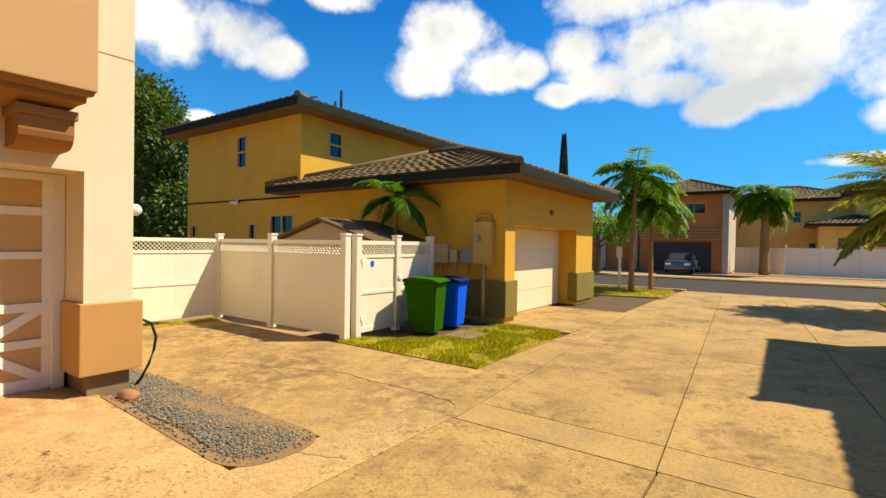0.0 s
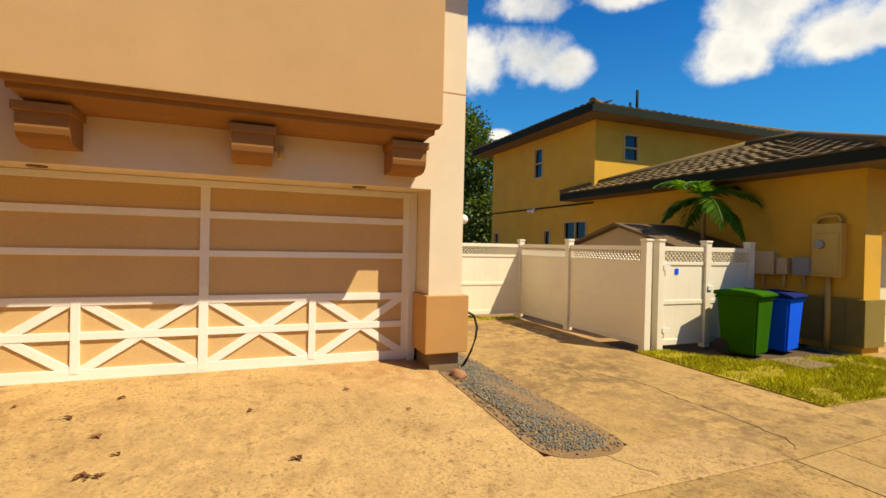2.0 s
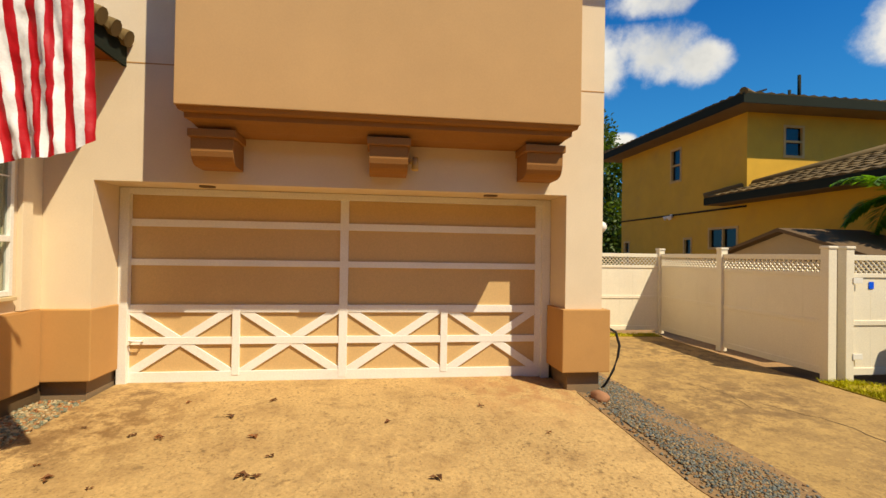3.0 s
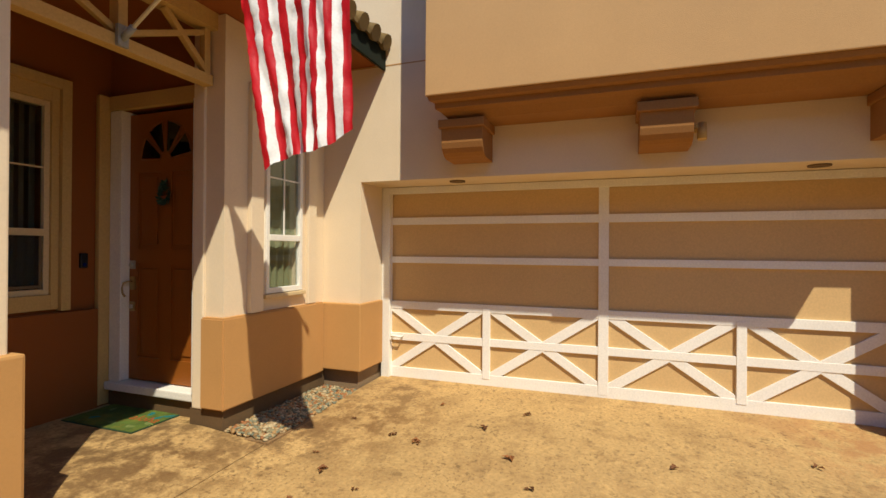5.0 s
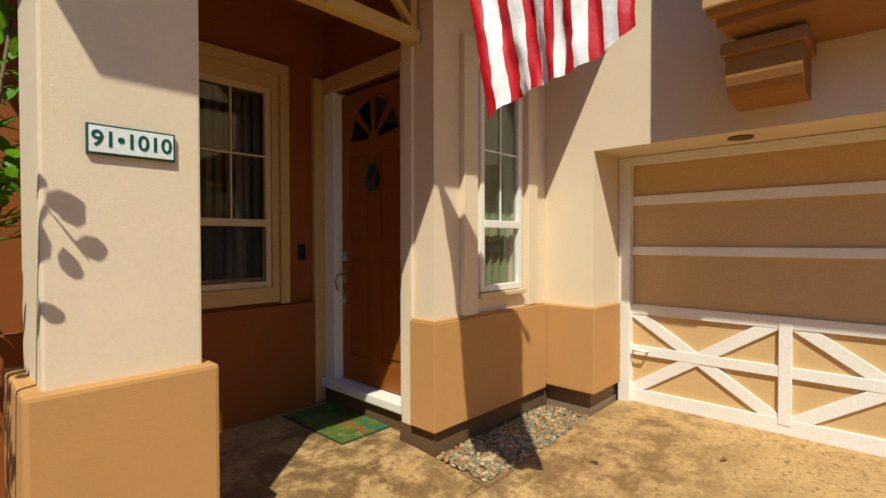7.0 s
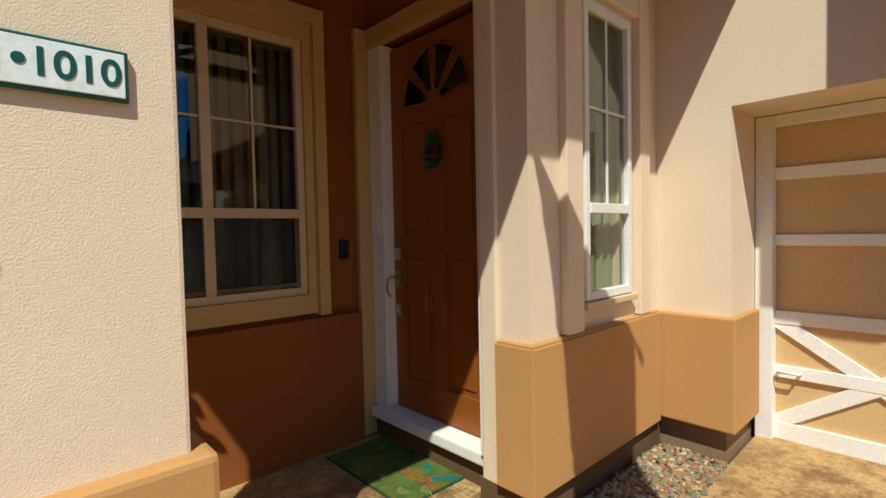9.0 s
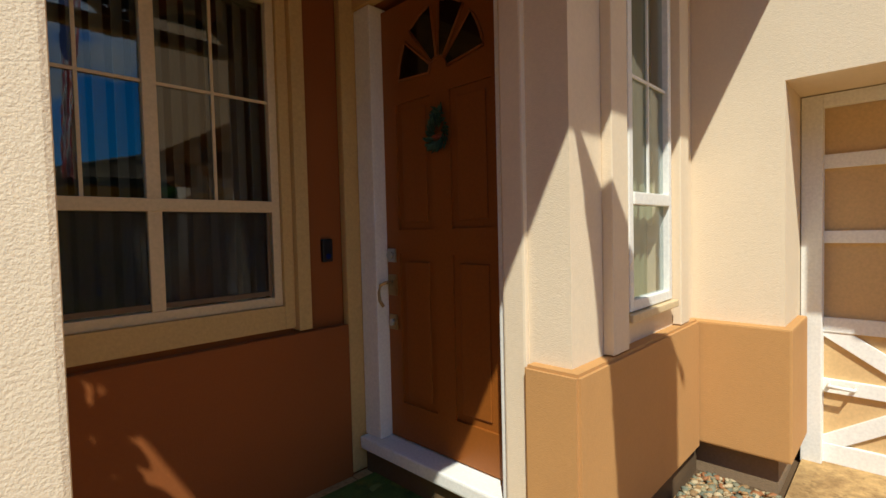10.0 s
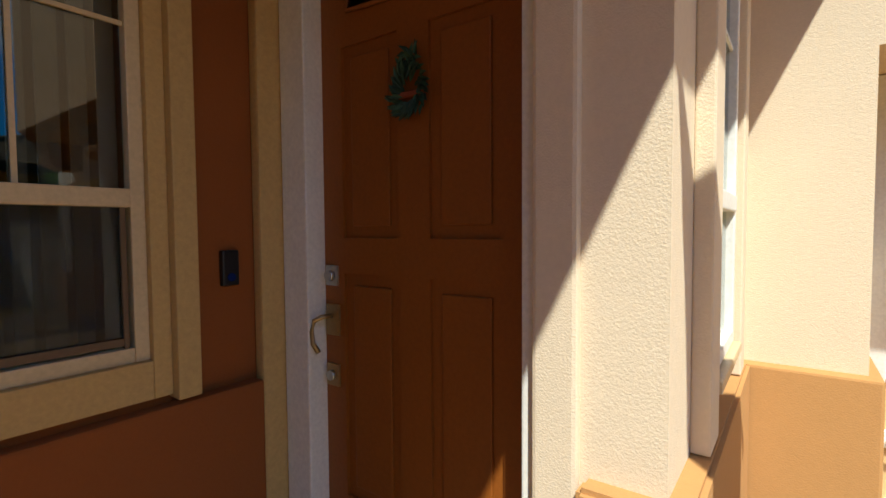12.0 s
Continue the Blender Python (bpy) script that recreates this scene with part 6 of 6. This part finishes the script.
WREATHLEAF = material("dusty_green_leaf", (0.035, 0.085, 0.05), 0.7, mottle=0.2, island=0.5)
wr = thing("door_wreath", "small green leafy wreath hung on the door", "wreath", at=(DX0 - 0.038, -4.11, 2.09))
rng = random.Random(41)
bm = bmesh.new()
for k in range(150):
    a = rng.uniform(0, 6.283)
    r = rng.uniform(0.025, 0.062)
    p = Vector((rng.uniform(0.005, 0.03), math.sin(a) * r, -0.03 + math.cos(a) * r * 1.15))
    leaf(bm, p, Vector((0.5, math.sin(a + 0.8), math.cos(a + 0.8))), Vector((1, 0, 0)), 0.05, 0.018)
for k in range(40):
    p = Vector((rng.uniform(0.005, 0.03), rng.uniform(-0.025, 0.025), rng.uniform(0.04, 0.10)))
    leaf(bm, p, Vector((0.5, rng.gauss(0, 1), rng.gauss(0, 1))), Vector((1, 0, 0)), 0.05, 0.018)
part("leaves", bm, WREATHLEAF, wr)
bm = bmesh.new()
box(bm, 0.012, 0.03, -0.05, 0.045, -0.05, -0.03, 0.004)
part("ribbon", bm, material("rust_ribbon", (0.22, 0.05, 0.02), 0.7), wr, "rust-red ribbon")

MATGREEN = material("printed_green_mat", (0.075, 0.115, 0.014), 0.95, mottle=0.4, mottle_scale=9, grain=0.2, grain_scale=120, bump=0.8, bump_scale=150, stain=(0.22, 0.17, 0.015), stain_scale=7, stain_amount=0.8)
MATTEAL = material("teal_print", (0.01, 0.16, 0.14), 0.95, grain=0.2)
MATLIME = material("lime_print", (0.16, 0.20, 0.05), 0.95, grain=0.2)
MATRED = material("rust_print", (0.35, 0.07, 0.01), 0.95, grain=0.2)
MATDARK = material("dark_mat_edge", (0.02, 0.05, 0.02), 0.95)
dm = thing("doormat", "green tropical printed doormat lying before the front door", "doormat", at=(-3.28, -4.24, ground_z(-3.2, -4.2)))
part_box("backing", dm, MATDARK, -0.235, 0.235, -0.42, 0.42, 0.001, 0.010, bevel=0.003)
part_box("mat_top", dm, MATGREEN, -0.225, 0.225, -0.41, 0.41, 0.0095, 0.015, bevel=0.002)
for k, (x, y, mt) in enumerate(((0.12, 0.28, MATLIME), (-0.10, 0.30, MATTEAL), (-0.14, 0.16, MATTEAL), (0.14, 0.05, MATLIME), (0.10, -0.2, MATTEAL), (-0.12, -0.25, MATLIME), (0.02, 0.37, MATLIME), (-0.17, 0.36, MATTEAL))):
    bm = bmesh.new()
    for q in range(9):
        a = 0.35 * (q - 4) + k
        leaf(bm, Vector((x, y, 0.0158)), Vector((math.cos(a), math.sin(a), 0)), Vector((0, 0, 1)), 0.085, 0.016, 0.0)
    part("print", bm, mt, dm)
lettering("word", "aloha", 0.15, dm, MATRED, pose(-0.03, 0.25, 0.0162, 0, 0, 90), thick=0.0004)

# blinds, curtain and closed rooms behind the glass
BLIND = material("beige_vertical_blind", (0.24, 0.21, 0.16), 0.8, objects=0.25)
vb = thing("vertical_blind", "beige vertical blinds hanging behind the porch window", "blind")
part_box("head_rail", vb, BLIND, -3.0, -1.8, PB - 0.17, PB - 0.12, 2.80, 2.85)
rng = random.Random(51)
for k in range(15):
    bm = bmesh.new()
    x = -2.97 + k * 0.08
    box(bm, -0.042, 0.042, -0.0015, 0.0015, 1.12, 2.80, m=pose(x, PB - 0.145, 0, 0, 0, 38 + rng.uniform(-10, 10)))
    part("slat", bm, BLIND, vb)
SHEER = material("sage_curtain", (0.28, 0.275, 0.14), 0.9, mottle=0.06)
VALANCE = material("pale_sage_valance", (0.40, 0.395, 0.23), 0.9, mottle=0.06)
cur = thing("curtain", "sage green gathered curtain behind the narrow window", "curtain")
bm = bmesh.new()
cols = []
for k in range(61):
    x = -4.62 + k * 0.014
    y = PN - 0.10 + 0.016 * math.sin(k * 0.9) + 0.008 * math.sin(k * 2.3)
    cols.append([bm.verts.new((x, y, z)) for z in (1.05, 1.6, 2.2, 2.9)])
for a, b in zip(cols, cols[1:]):
    for j in range(3):
        bm.faces.new((a[j], b[j], b[j + 1], a[j + 1])).smooth = True
part("fabric", bm, SHEER, cur)
bm = bmesh.new()
cols = []
for k in range(41):
    x = -4.50 + k * 0.015
    y = PN - 0.078 + 0.005 * math.sin(k * 0.8)
    cols.append([bm.verts.new((x, y, z)) for z in (1.60 - 0.05 * abs(math.sin(k * 0.42)), 1.75, 2.3, 2.9)])
for a, b in zip(cols, cols[1:]):
    for j in range(3):
        bm.faces.new((a[j], b[j], b[j + 1], a[j + 1])).smooth = True
part("valance", bm, VALANCE, cur, "paler scalloped valance")
# added shells close the rooms; their dimness is put into the dark colour
ROOM = material("unlit_room_tone", (0.16, 0.13, 0.10), 0.9)
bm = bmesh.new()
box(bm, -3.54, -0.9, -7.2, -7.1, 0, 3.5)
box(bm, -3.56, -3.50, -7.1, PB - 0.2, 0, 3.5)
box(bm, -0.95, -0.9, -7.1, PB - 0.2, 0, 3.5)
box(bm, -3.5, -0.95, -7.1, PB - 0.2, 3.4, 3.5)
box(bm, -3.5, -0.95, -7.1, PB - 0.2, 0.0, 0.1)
structure("room_shell", bm, ROOM, "dark-toned shell standing in for the unlit room behind the porch window", "wall")
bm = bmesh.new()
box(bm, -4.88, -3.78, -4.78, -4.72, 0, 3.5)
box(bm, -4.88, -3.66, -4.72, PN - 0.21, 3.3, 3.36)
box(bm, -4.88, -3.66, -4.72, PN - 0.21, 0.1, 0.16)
structure("room_shell", bm, ROOM, "dark-toned shell standing in for the unlit room behind the narrow window", "wall")

# gate latch and hinges
gate = bpy.data.objects["fence.002"]
for y, z in ((0.09, 0.35), (0.09, 1.42)):
    part_box("hinge", gate, WHITE, 0.065, 0.078, y - 0.05, y + 0.10, z - 0.04, z + 0.04, bevel=0.004)
part_box("latch", gate, WHITE, 0.065, 0.09, 1.08, 1.2, 1.02, 1.10, bevel=0.006)

# shrub beside the porch column
def shrub(x, y, base, stems, label, seed, leaf_size, count, bare=0.0):
    rng = random.Random(seed)
    t = thing("shrub", label, "shrub", "shrubs beside the porch", (x, y, base))
    bm = bmesh.new()
    spots = []
    for dx, dy, h in stems:
        pts = [Vector((rng.gauss(0, 0.05), rng.gauss(0, 0.05), 0))]
        for k in range(1, 8):
            f = k / 7
            pts.append(Vector((dx * f ** 1.4 + rng.gauss(0, 0.03), dy * f ** 1.4 + rng.gauss(0, 0.03), h * f)))
        tube(bm, pts, [0.02 * (1 - 0.8 * k / 7) + 0.003 for k in range(8)], 6)
        for a, b in zip(pts[2:], pts[3:]):
            for q in range(count):
                spots.append((a.lerp(b, rng.random()), (b - a).normalized()))
    part("stems", bm, BARK, t)
    bm = bmesh.new()
    for p, d in spots:
        out = (rand_dir(rng, 0.6) + d * 0.4 + Vector((0, 0, -0.1)))
        stalk = p + out.normalized() * rng.uniform(0.03, 0.14)
        if stalk.z < bare:
            continue
        round_leaf(bm, stalk, out, Vector((0, 0, 1)), leaf_size * rng.uniform(0.7, 1.25), leaf_size * 0.62)
    part("leaves", bm, LEAFBRIGHT, t)
    return t


tall_shrub = shrub(-0.75, -3.05, 0.0, [(0.3, -0.1, 2.2), (-0.10, -0.30, 2.6), (0.1, -0.45, 2.9), (0.3, 0.1, 1.8), (0.05, -0.05, 2.3)], "leafy green shrub beside the porch column", 61, 0.10, 6, 1.2)
# a side branch of broad leaves that leans out over the column
branch = [Vector((0.0, 0.0, 0.1)), Vector((-0.05, 0.10, 1.2)), Vector((-0.16, 0.17, 2.0)), Vector((-0.215, 0.215, 2.30)), Vector((-0.28, 0.22, 2.20)), Vector((-0.33, 0.22, 2.12))]
bm = bmesh.new()
tube(bm, branch, [0.016, 0.014, 0.010, 0.006, 0.005, 0.003], 6)
part("branch", bm, BARK, tall_shrub)
bm = bmesh.new()
for dx, dz, wx, wz, long in ((-0.205, 2.38, 0.3, 0.9, 0.09), (-0.225, 2.32, -0.2, 0.2, 0.12), (-0.27, 2.27, -0.5, 0.8, 0.10), (-0.215, 2.25, 0.35, -1.0, 0.13), (-0.31, 2.19, -1.0, -0.35, 0.12), (-0.275, 2.17, -0.25, -1.0, 0.14), (-0.20, 1.98, -0.5, -0.6, 0.12), (-0.17, 2.05, 0.2, -1.0, 0.12)):
    round_leaf(bm, Vector((dx + 0.02, 0.22, dz)), Vector((wx, 0.1, wz)), Vector((0.5, 0.8, 0.6)), long * 0.95, 0.056)
part("branch_leaves", bm, LEAFBRIGHT, tall_shrub)
shrub(-1.02, -4.2, 0.0, [(-0.35, 0.1, 2.1), (-0.25, -0.1, 1.7), (0.1, 0.15, 2.3), (0.3, 0.0, 1.9), (-0.3, 0.2, 2.6), (-0.05, 0.1, 2.4), (-0.2, -0.1, 2.8)], "leafy green shrub against the rust wall", 62, 0.12, 22, 1.55)
